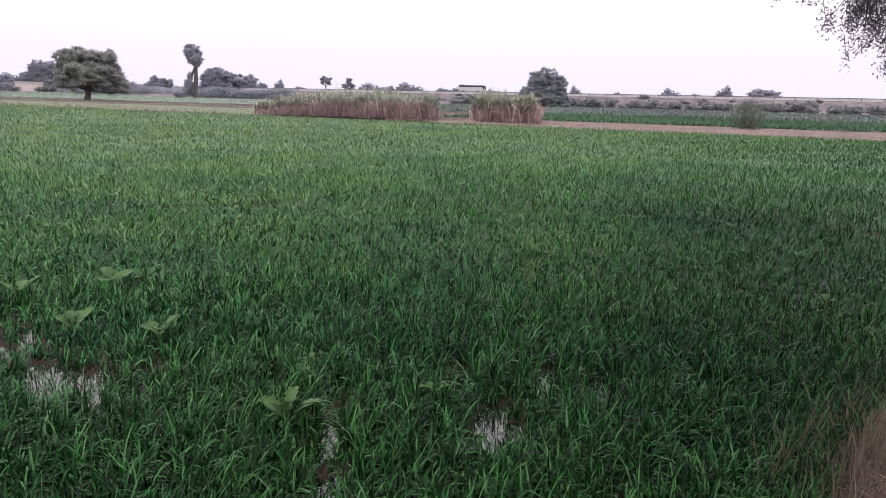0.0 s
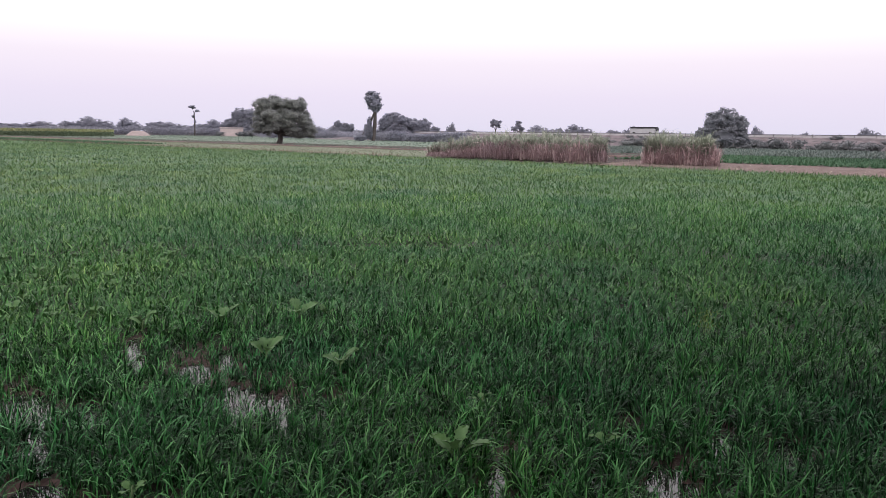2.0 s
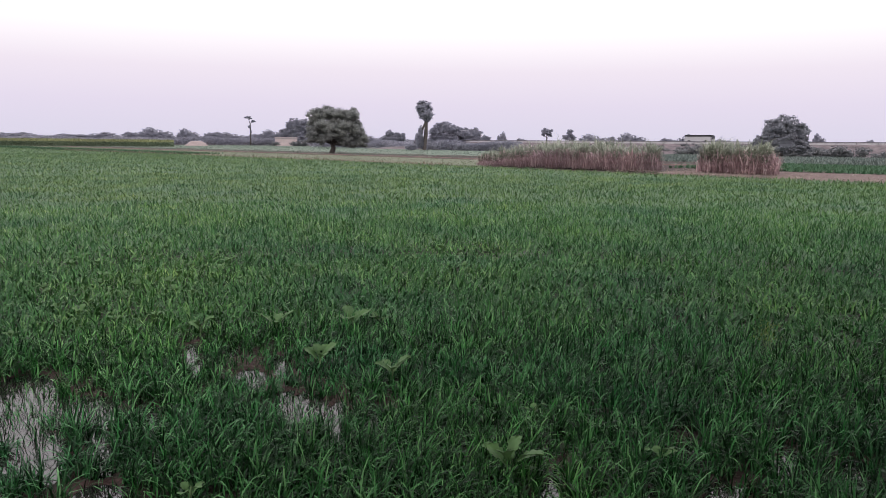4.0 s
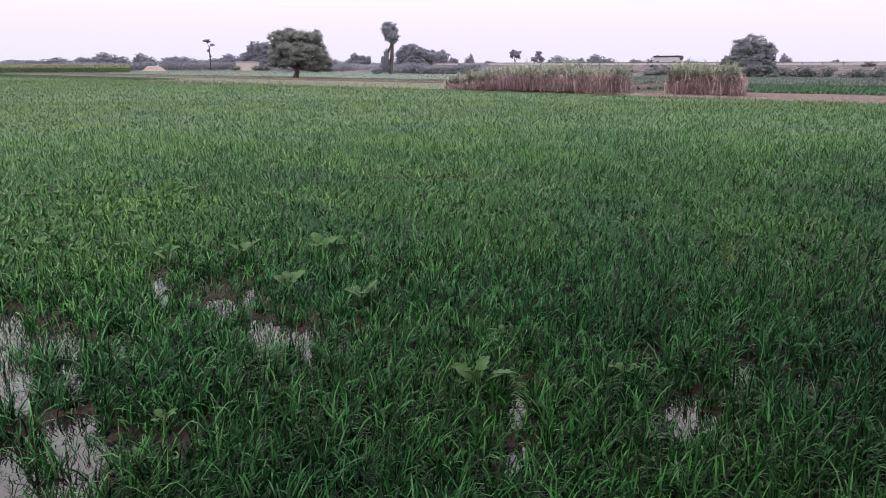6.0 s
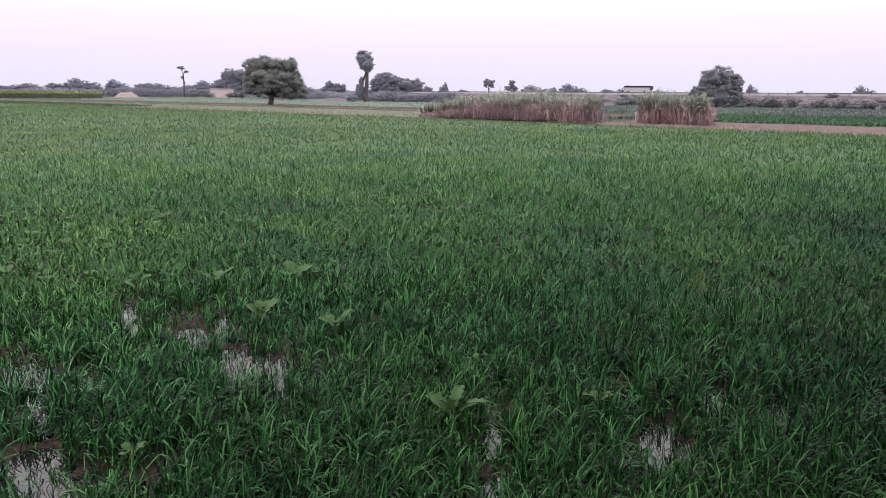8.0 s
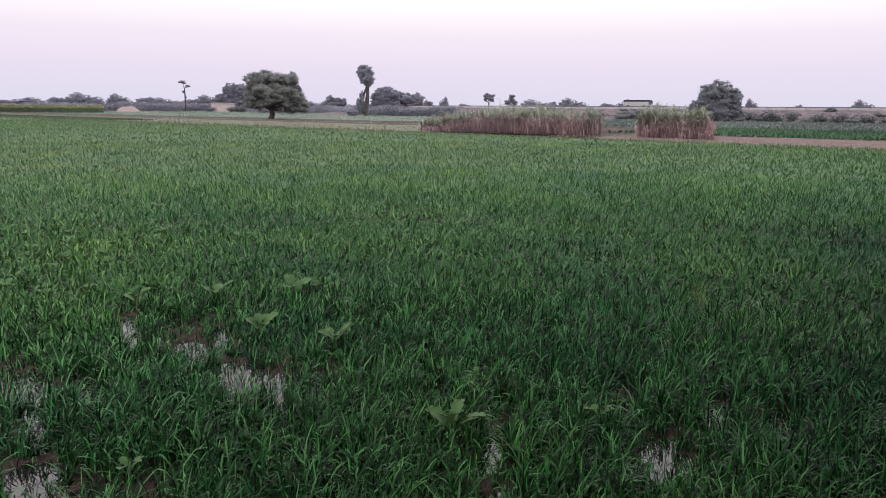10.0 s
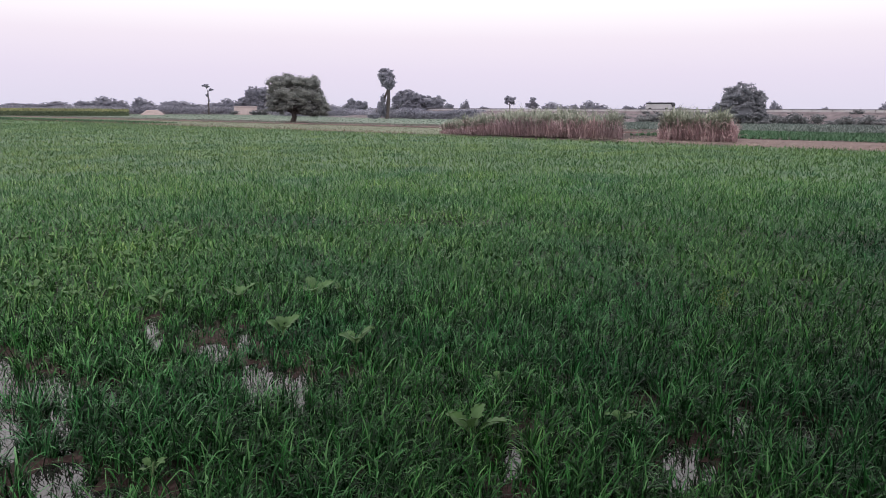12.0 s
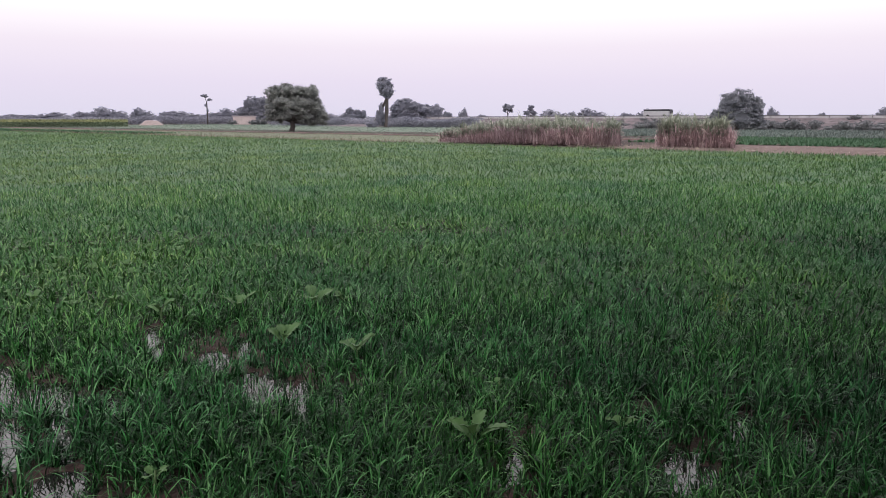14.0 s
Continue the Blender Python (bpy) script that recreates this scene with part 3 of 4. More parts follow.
low_bank("pasture_ground", "short tan-green turf of the thin pasture", -330, -44, 47.6, 71.8, 0.05, M_TURF, 1.5, 31)
low_bank("pale_ground", "pale green low cover under the far crop", -330, -30, 72.2, 240, 0.06, M_PALETURF, 1.5, 33)
low_bank("stubble_strip", "bare brown stubble strip littered with cane trash", -27, 110, 47.3, 62.5, 0.22, M_STRIP, 0.7, 21)
low_bank("field_bund", "low dry bund at the wheat's far edge", -105, -48, 46.9, 47.8, 0.12, M_STRIP, 0.7, 23)
low_bank("pasture_bund", "low dark bund behind the pasture", -230, -30, 71.4, 72.6, 0.2, M_STRIP, 0.7, 25)


def litter(name, label, cnt, s0, s1, n0, n1, length, z, flat, material=M_STRAW):
    s, n = rng.uniform(s0, s1, cnt), n0 + (n1 - n0) * rng.random(cnt) ** 2.6
    pos = np.stack([s * U.x + n * N.x, s * U.y + n * N.y, z + rng.uniform(0, 0.1, cnt)], 1)
    me = blades(name, pos, length * rng.uniform(0.4, 1.3, cnt), np.full(cnt, 0.05), rng.uniform(0, 6.283, cnt),
                rng.uniform(flat, 1.6, cnt), rng.uniform(-0.3, 0.3, cnt), material, (0.5,))
    return tagged(new(name, me), label, "litter", kind="stuff")


M_TRASH = leaf_material("cane_trash", (0.16, 0.12, 0.10), (0.34, 0.275, 0.22), (0.48, 0.42, 0.34), 0.5, 0.8, 0.15)
litter("cane_trash", "dry straw-coloured cane trash on bare soil", 8500, -30, 60, 47.0, 60, 0.5, 0.12, 1.35, M_TRASH)
litter("bund_stubble", "dry grass tufts along the low bund", 2600, -150, -46, 46.8, 48.2, 0.35, 0.08, 0.2)


# ---- sugarcane ----
def cane_stand(name, label, s0, s1, n0, n1, stools, per, ramp_len):
    """Stools of cane: from each a sheaf of stalks fans out, dry leaves hang below and green ones arch on top."""
    root = tagged(new(name), label, "sugarcane", "sugarcane stands", "stuff")
    cs = rng.uniform(s0 + 0.3, s1 - 0.3, stools)
    cn = n0 + 0.3 + (n1 - n0) * rng.random(stools) ** 1.9
    cs = cs - 0.5 * (cn - n0)
    grow = 2.04 * rng.uniform(0.78, 1.2, stools) * (0.45 + 0.55 * np.clip((cs + 0.5 * (cn - n0) - s0 + 0.6) / ramp_len, 0, 1) ** 0.7)
    i = np.repeat(np.arange(stools), per)
    cnt = len(i)
    turn = rng.uniform(0, 6.283, cnt)
    off = np.abs(rng.normal(0, 0.2, cnt))
    dirs = np.stack([np.cos(turn), np.sin(turn), np.zeros(cnt)], 1)
    p = np.stack([cs[i] * U.x + cn[i] * N.x, cs[i] * U.y + cn[i] * N.y, np.full(cnt, 0.02)], 1) + dirs * off[:, None]
    tall = grow[i] * rng.normal(1.0, 0.1, cnt)
    lean = 0.03 + 0.3 * np.abs(rng.normal(0, 0.6, cnt)) * (0.3 + off)
    up = dirs * np.sin(lean)[:, None] + np.array([0, 0, 1.0]) * np.cos(lean)[:, None]
    part("stalks", blades("stalks", p, tall * 0.72, np.full(cnt, 0.036), turn, lean, np.full(cnt, 0.05), M_STALK, (0.3, 0.65)), M_STALK, root, "reddish brown cane stalks")
    k = np.repeat(np.arange(cnt), 6)
    c = len(k)
    q = p[k] + up[k] * (tall[k] * rng.uniform(0.12, 0.7, c))[:, None]
    part("dry_leaves", blades("dry_leaves", q, rng.uniform(0.45, 0.95, c), rng.uniform(0.045, 0.09, c), turn[k] + rng.normal(0, 1.2, c),
                              rng.uniform(0.1, 0.8, c), rng.uniform(1.2, 2.9, c), M_CANEDRY, (0.25, 0.6), 0.0, 0.7), M_CANEDRY, root, "hanging dry pinkish-brown cane leaves")
    k = np.repeat(np.arange(cnt), 10)
    c = len(k)
    q = p[k] + up[k] * (tall[k] * rng.uniform(0.36, 0.8, c))[:, None]
    part("green_leaves", blades("green_leaves", q, rng.uniform(0.45, 0.9, c) * (tall[k] / 2.1), rng.uniform(0.05, 0.085, c),
                                turn[k] + rng.normal(0, 0.9, c), np.abs(rng.normal(0.35, 0.25, c)), rng.uniform(0.8, 2.6, c), M_CANEGREEN, (0.4, 0.75)),
         M_CANEGREEN, root, "grey-green arching cane leaves")
    c = int((s1 - s0) * 170)
    sf, nf = rng.uniform(s0, s1, c), n0 + rng.uniform(-0.25, 0.7, c)
    low = np.clip((sf - s0 + 0.6) / ramp_len, 0.35, 1)
    q = np.stack([sf * U.x + nf * N.x, sf * U.y + nf * N.y, rng.uniform(0.02, 0.45, c) * low], 1)
    part("hanging_leaves", blades("hanging_leaves", q, rng.uniform(0.6, 1.3, c) * low, rng.uniform(0.03, 0.075, c), rng.uniform(0, 6.283, c), np.abs(rng.normal(0.1, 0.14, c)),
                                  rng.uniform(-0.2, 0.6, c), M_CANEDRY, (0.4, 0.75), rng.uniform(-0.7, 0.7, c)), M_CANEDRY, root, "pale dry leaves hanging down the stalks")
    c = int((s1 - s0) * 85)
    sf = rng.uniform(s0, s1, c)
    nf = n0 + rng.uniform(-0.3, 0.9, c)
    low = np.clip((sf - s0 + 0.6) / ramp_len, 0.3, 1)
    q = np.stack([sf * U.x + nf * N.x, sf * U.y + nf * N.y, rng.uniform(0.1, 1.3, c) * low], 1)
    out = math.atan2(-N.y, -N.x) + rng.normal(0, 0.9, c)
    part("fallen_leaves", blades("fallen_leaves", q, rng.uniform(0.5, 1.0, c) * low, rng.uniform(0.05, 0.09, c), out, rng.uniform(0.1, 0.9, c),
                                 rng.uniform(0.8, 2.2, c), M_CANEDRY, (0.3, 0.65), rng.uniform(-0.5, 0.5, c)), M_CANEDRY, root, "pale dry leaves sagging outwards")
    return root


cane_stand("sugarcane_stand", "long stand of sugarcane, green tops over dry stalks", -46.8, -27.9, 51.4, 60, 150, 10, 8.0)
cane_stand("sugarcane_stand", "short stand of drying sugarcane on bare soil", -24.9, -19.0, 51.6, 58, 52, 11, 0.8)


# ---- trees ----
def crown_points(lobes, cnt, clumps, sigma):
    """Leaf places in clumps that crowd the outside of each lobe, and the ways in which they face."""
    vol = np.array([l[3] * l[4] * l[5] for l in lobes]) ** (2 / 3)
    share = np.maximum((cnt * vol / vol.sum()).astype(int), 20)
    places, ways = [], []
    for l, c in zip(lobes, share):
        d = rng.normal(size=(clumps, 3))
        d /= np.linalg.norm(d, axis=1)[:, None]
        out = d.copy()
        d *= rng.uniform(0.6, 0.97, clumps)[:, None]
        pick = rng.integers(0, clumps, c)
        off = rng.normal(0, sigma, (c, 3))
        off[:, 2] *= 0.7
        places.append((d[pick] + off) * np.array(l[3:6]) + np.array(l[:3]))
        w = out[pick] * 0.75 + off / sigma * 0.5
        ways.append(w / (np.linalg.norm(w, axis=1)[:, None] + 1e-6))
    return np.concatenate(places), np.concatenate(ways)


def inner_mass(lobes, share, seed=0):
    """The lumpy shaded body of twigs and leaves inside a crown."""
    bm = bmesh.new()
    for x, y, z, rx, ry, rz in lobes:
        made = bmesh.ops.create_icosphere(bm, subdivisions=2, radius=1)["verts"]
        for v in made:
            f = share * (1 + 0.28 * noise.noise(v.co * 2.3 + Vector((x + seed, y, z))))
            v.co = Vector((x + v.co.x * rx * f, y + v.co.y * ry * f, z + v.co.z * rz * f))
    return bm


def tree(name, label, at, trunk_h, trunk_r, lobes, cnt, leaf, leaf_mat, group="", clumps=46, sigma=0.125, droop=0.2, lean=(0, 0), low=None):
    root = tagged(new(name), label, "tree", group)
    root.location = at
    top = Vector((lean[0], lean[1], trunk_h))
    pts = [Vector((0, 0, -0.1)), Vector((0, 0, 0.25)), top * 0.5 + Vector((trunk_r * 0.5, -trunk_r * 0.3, 0)), top]
    part("trunk", tube_mesh("trunk", pts, [trunk_r * 1.6, trunk_r * 1.15, trunk_r, trunk_r * 0.85], M_BARK, 10), M_BARK, root)
    for l in lobes:
        c = Vector(l[:3])
        mid = top.lerp(c, 0.5) + Vector((rng.normal(0, 0.1), rng.normal(0, 0.1), -0.08 * (c - top).length))
        part("limb", tube_mesh("limb", [top - Vector((0, 0, 0.2)), mid, c], [trunk_r * 0.6, trunk_r * 0.38, trunk_r * 0.12], M_BARK, 6), M_BARK, root)
    part("inner_foliage", inner_mass(lobes, 0.6), leaf_mat, root)
    p, ways = crown_points(lobes, cnt, clumps, sigma)
    if low is not None:
        keep = p[:, 2] > low + rng.normal(0, 0.15, len(p))
        p, ways = p[keep], ways[keep]
    part("crown", leaf_cloud("crown", p, leaf, leaf_mat, 0.35, droop, 0.8 if leaf_mat is M_FAR else 0.6, ways), leaf_mat, root)
    return root


tree("mango_tree", "broad dense hazy green mango tree on a short trunk", polar(-11.75, 139), 2.0, 0.46,
     [(-2.9, 0, 6.7, 1.8, 2.2, 1.8), (-1.0, 0.3, 7.1, 2.2, 2.6, 1.8), (1.4, 0.3, 7.2, 2.3, 2.6, 1.7), (3.8, 0.2, 6.7, 1.9, 2.4, 1.9), (-3.1, 0, 4.6, 1.7, 2.4, 1.8),
      (-0.8, -1.4, 5.0, 2.3, 2.2, 2.0), (1.8, -1.4, 4.8, 2.5, 2.2, 2.0), (4.3, 0, 4.3, 1.8, 2.2, 1.9), (-3.1, -0.4, 3.3, 1.8, 2.2, 1.6), (-1.6, -1.0, 2.9, 1.7, 2.0, 1.2), (0.5, -1.6, 3.4, 2.3, 1.8, 1.2),
      (3.0, -0.8, 2.7, 2.1, 2.0, 1.4), (5.3, 0, 2.5, 1.7, 1.8, 1.4), (4.0, 0, 1.8, 1.6, 1.6, 0.8), (0.2, 1.6, 5.4, 3.4, 2.2, 2.6)],
     34000, 0.33, M_MANGO, low=1.1, clumps=26, sigma=0.15)
tree("round_tree", "dense round dark tree at the foot of the bank", polar(21.85, 150), 1.6, 0.4,
     [(-0.6, 0, 5.5, 2.8, 2.6, 2.5), (0.8, 0, 5.2, 2.5, 2.4, 2.6), (3.2, 0.2, 4.4, 2.1, 2.2, 2.3), (-3.4, 0, 3.1, 1.8, 2.0, 1.8), (-4.4, 0, 2.0, 1.4, 1.6, 1.3),
      (0, -1, 2.6, 3.8, 2.2, 2.3), (3.4, -0.4, 2.3, 2.0, 1.8, 1.8), (-2.0, 0, 4.3, 2.1, 2.2, 2.0)],
     20000, 0.36, M_TREE, low=0.5, clumps=50, sigma=0.1)
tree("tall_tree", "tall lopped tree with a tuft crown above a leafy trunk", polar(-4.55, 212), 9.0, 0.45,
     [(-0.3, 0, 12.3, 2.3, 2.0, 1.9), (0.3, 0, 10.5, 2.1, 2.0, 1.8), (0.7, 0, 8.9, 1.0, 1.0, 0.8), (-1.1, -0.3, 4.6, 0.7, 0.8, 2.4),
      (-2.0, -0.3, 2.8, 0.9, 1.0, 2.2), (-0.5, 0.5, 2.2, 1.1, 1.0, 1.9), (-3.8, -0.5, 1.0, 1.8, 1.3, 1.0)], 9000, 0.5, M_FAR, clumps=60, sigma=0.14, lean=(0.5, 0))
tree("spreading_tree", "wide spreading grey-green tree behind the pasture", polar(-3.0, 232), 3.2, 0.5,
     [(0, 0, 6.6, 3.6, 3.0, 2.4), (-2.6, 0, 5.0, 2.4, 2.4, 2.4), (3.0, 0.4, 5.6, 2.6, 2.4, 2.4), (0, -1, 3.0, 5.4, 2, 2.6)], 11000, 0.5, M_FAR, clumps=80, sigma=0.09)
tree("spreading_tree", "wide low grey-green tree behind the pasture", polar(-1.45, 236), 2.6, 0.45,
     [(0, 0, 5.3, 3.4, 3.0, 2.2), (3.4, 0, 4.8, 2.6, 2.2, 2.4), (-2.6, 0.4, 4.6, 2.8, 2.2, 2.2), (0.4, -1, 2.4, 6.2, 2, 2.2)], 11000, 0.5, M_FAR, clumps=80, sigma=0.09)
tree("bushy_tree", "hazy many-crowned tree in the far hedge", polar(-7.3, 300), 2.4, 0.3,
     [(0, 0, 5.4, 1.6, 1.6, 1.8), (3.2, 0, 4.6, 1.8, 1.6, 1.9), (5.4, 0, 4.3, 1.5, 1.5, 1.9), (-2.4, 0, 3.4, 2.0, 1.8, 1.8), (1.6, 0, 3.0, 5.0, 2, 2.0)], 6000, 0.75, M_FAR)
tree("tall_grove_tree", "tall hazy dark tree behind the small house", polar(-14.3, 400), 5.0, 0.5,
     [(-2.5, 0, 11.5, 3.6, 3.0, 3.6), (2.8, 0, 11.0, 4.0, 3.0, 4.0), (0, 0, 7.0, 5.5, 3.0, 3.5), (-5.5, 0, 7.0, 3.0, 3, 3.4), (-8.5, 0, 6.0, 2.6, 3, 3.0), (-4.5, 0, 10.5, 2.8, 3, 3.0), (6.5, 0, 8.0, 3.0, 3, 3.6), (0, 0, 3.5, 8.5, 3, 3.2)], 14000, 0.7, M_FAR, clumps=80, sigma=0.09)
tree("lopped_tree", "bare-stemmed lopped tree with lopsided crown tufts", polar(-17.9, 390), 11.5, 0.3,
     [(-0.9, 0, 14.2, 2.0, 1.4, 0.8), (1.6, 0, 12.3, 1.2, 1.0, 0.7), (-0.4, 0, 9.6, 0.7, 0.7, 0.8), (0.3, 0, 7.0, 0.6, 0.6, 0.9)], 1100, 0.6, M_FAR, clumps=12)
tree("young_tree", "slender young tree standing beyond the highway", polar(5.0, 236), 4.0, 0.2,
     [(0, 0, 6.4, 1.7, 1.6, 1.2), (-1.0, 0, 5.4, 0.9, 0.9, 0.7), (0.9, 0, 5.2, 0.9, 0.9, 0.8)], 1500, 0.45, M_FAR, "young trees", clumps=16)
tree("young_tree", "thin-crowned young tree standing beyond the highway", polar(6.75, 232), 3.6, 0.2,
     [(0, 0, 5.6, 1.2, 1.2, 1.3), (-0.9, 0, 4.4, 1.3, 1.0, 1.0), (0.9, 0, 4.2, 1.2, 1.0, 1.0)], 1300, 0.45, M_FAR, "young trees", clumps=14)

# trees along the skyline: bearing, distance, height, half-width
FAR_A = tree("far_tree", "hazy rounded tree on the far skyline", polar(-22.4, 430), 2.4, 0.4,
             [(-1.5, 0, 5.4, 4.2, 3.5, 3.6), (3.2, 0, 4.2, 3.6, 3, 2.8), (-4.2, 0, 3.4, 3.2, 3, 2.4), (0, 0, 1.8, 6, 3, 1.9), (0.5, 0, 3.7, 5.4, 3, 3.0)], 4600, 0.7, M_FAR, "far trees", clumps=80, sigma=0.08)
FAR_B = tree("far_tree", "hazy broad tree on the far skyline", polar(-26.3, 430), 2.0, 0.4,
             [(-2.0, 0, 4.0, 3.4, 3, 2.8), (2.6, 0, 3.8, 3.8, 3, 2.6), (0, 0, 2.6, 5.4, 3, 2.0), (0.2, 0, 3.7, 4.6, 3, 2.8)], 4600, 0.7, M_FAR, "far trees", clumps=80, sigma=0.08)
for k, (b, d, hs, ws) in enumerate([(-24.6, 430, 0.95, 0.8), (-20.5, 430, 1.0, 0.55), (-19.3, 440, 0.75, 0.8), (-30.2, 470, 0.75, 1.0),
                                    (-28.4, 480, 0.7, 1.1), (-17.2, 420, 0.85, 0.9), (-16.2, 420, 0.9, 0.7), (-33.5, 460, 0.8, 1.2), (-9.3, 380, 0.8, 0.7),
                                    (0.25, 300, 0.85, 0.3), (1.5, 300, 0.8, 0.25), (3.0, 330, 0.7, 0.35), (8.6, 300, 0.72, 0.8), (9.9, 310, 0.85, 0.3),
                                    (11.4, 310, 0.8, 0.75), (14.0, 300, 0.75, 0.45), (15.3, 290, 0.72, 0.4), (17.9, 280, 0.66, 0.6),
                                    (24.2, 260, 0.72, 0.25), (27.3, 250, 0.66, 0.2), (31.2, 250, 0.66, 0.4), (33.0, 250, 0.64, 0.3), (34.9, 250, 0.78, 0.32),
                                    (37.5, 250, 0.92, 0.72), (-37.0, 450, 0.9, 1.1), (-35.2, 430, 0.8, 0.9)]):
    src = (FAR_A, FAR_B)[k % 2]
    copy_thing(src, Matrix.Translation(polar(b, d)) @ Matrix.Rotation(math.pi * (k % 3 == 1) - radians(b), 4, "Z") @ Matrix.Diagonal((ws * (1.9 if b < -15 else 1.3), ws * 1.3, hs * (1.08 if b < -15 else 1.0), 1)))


def hedge(name, label, pts, height, depth, cnt, leaf, material):
    """A long belt of scrub with a ragged top, along a line of places."""
    t = rng.uniform(0, len(pts) - 1.001, cnt)
    i = t.astype(int)
    a = np.array([tuple(p) for p in pts])
    p = a[i] + (a[i + 1] - a[i]) * (t - i)[:, None]
    top = height * (0.75 + 0.35 * waves(p[:, 0], p[:, 1], 0.35, 41) + 0.15 * waves(p[:, 0], p[:, 1], 1.3, 42))
    p[:, 0] += rng.normal(0, depth, cnt)
    p[:, 1] += rng.normal(0, depth, cnt)
    p[:, 2] = top * rng.random(cnt) ** 0.7
    return tagged(new(name, leaf_cloud(name, p, leaf, material)), label, "hedge", kind="stuff")


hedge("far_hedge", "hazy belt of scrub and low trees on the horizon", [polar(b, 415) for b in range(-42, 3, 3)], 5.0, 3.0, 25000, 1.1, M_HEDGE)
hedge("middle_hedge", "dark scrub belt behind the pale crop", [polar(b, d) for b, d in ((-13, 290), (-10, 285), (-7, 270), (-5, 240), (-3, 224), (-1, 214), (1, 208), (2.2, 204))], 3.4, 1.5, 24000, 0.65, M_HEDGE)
M_MUSTARDLEAF = leaf_material("mustard_leaf", (0.07, 0.10, 0.06), (0.11, 0.14, 0.085), (0.15, 0.17, 0.1), 0.05, 0.8, 0.2)
mustard = tagged(new("mustard_field"), "tall yellow-flowering mustard field", "crop", kind="stuff")
mb, md = rng.uniform(-44, -23.4, 42000), rng.uniform(258, 300, 42000)
mz = 2.25 + 0.12 * waves(mb * 4, md, 0.6, 61)
for nm, lo, hi, mat, pick in (("foliage", 0.0, 0.72, M_MUSTARDLEAF, slice(0, 24000)), ("blossom", 0.68, 1.02, M_MUSTARD, slice(24000, 42000))):
    b_, d_ = np.radians(mb[pick]), md[pick]
    pz = np.stack([d_ * np.sin(b_), d_ * np.cos(b_), mz[pick] * rng.uniform(lo, hi, len(b_))], 1)
    part(nm, leaf_cloud(nm, pz, 0.55, mat, 0.6, 0.0, 0.6, rng.normal(0, 0.5, pz.shape)), mat, mustard)


# ---- highway bank ----
def bank_profile():
    s = np.concatenate([np.arange(-205, 330, 3.0)])
    cross = [(158, -0.1, 0), (160, 0.25, 1), (164, 1.3, 1), (168, 2.35, 1), (169.2, 2.6, 0.3), (183, 2.6, 0.3), (195, -0.1, 0)]
    V = []
    for a in s:
        f = min(1, max(0.05, (a + 205) / 45))
        for n, z, w in cross:
            z2 = z * f + (w * 0.35 * math.sin(a * 0.21 + n) * math.sin(a * 0.083 + 2 * n) if z > 0 and w == 1 else 0)
            V.append(tuple(sn(a, n, z2)))
    k = len(cross)
    i = (np.arange(len(s) - 1)[:, None] * k + np.arange(k - 1)[None, :]).ravel()
    return raw_mesh("highway_bank", V, np.stack([i, i + 1, i + k + 1, i + k], 1).ravel(), np.arange(len(i)) * 4, M_BANK, True)


tagged(new("highway_bank", bank_profile()), "long brown earth embankment carrying a highway", "embankment", kind="structure")


def along_bm(s0, s1, n, z, wide, high):
    bm = bmesh.new()
    m = Matrix.Translation(sn((s0 + s1) / 2, n, z)) @ Matrix.Rotation(math.atan2(U.y, U.x), 4, "Z") @ Matrix.Diagonal((s1 - s0, wide, high, 1))
    bmesh.ops.create_cube(bm, size=1.0, matrix=m)
    return bm


road = tagged(new("road"), "grey asphalt highway on the embankment", "road", kind="structure")
part("carriageway", along_bm(-165, 330, 176, 2.62, 11, 0.06), M_ASPHALT, road)
part("kerb", along_bm(-165, 330, 170.0, 2.82, 0.3, 0.44), M_BARRIER, road, "pale concrete kerb")
rail = tagged(new("guard_rail"), "steel crash barrier along the highway", "guard rail")
part("beam", along_bm(-165, 330, 169.6, 3.13, 0.08, 0.16), M_STEEL, rail)
post_bm = box_bm(0.08, 0.08, 0.7)
post = part("post", post_bm, M_STEEL, rail)
post.location = sn(-163, 169.75, 2.93)
for k in range(1, 123):
    o = new("post", post.data)
    o.parent, o.location = rail, sn(-163 + 4 * k, 169.75, 2.93)


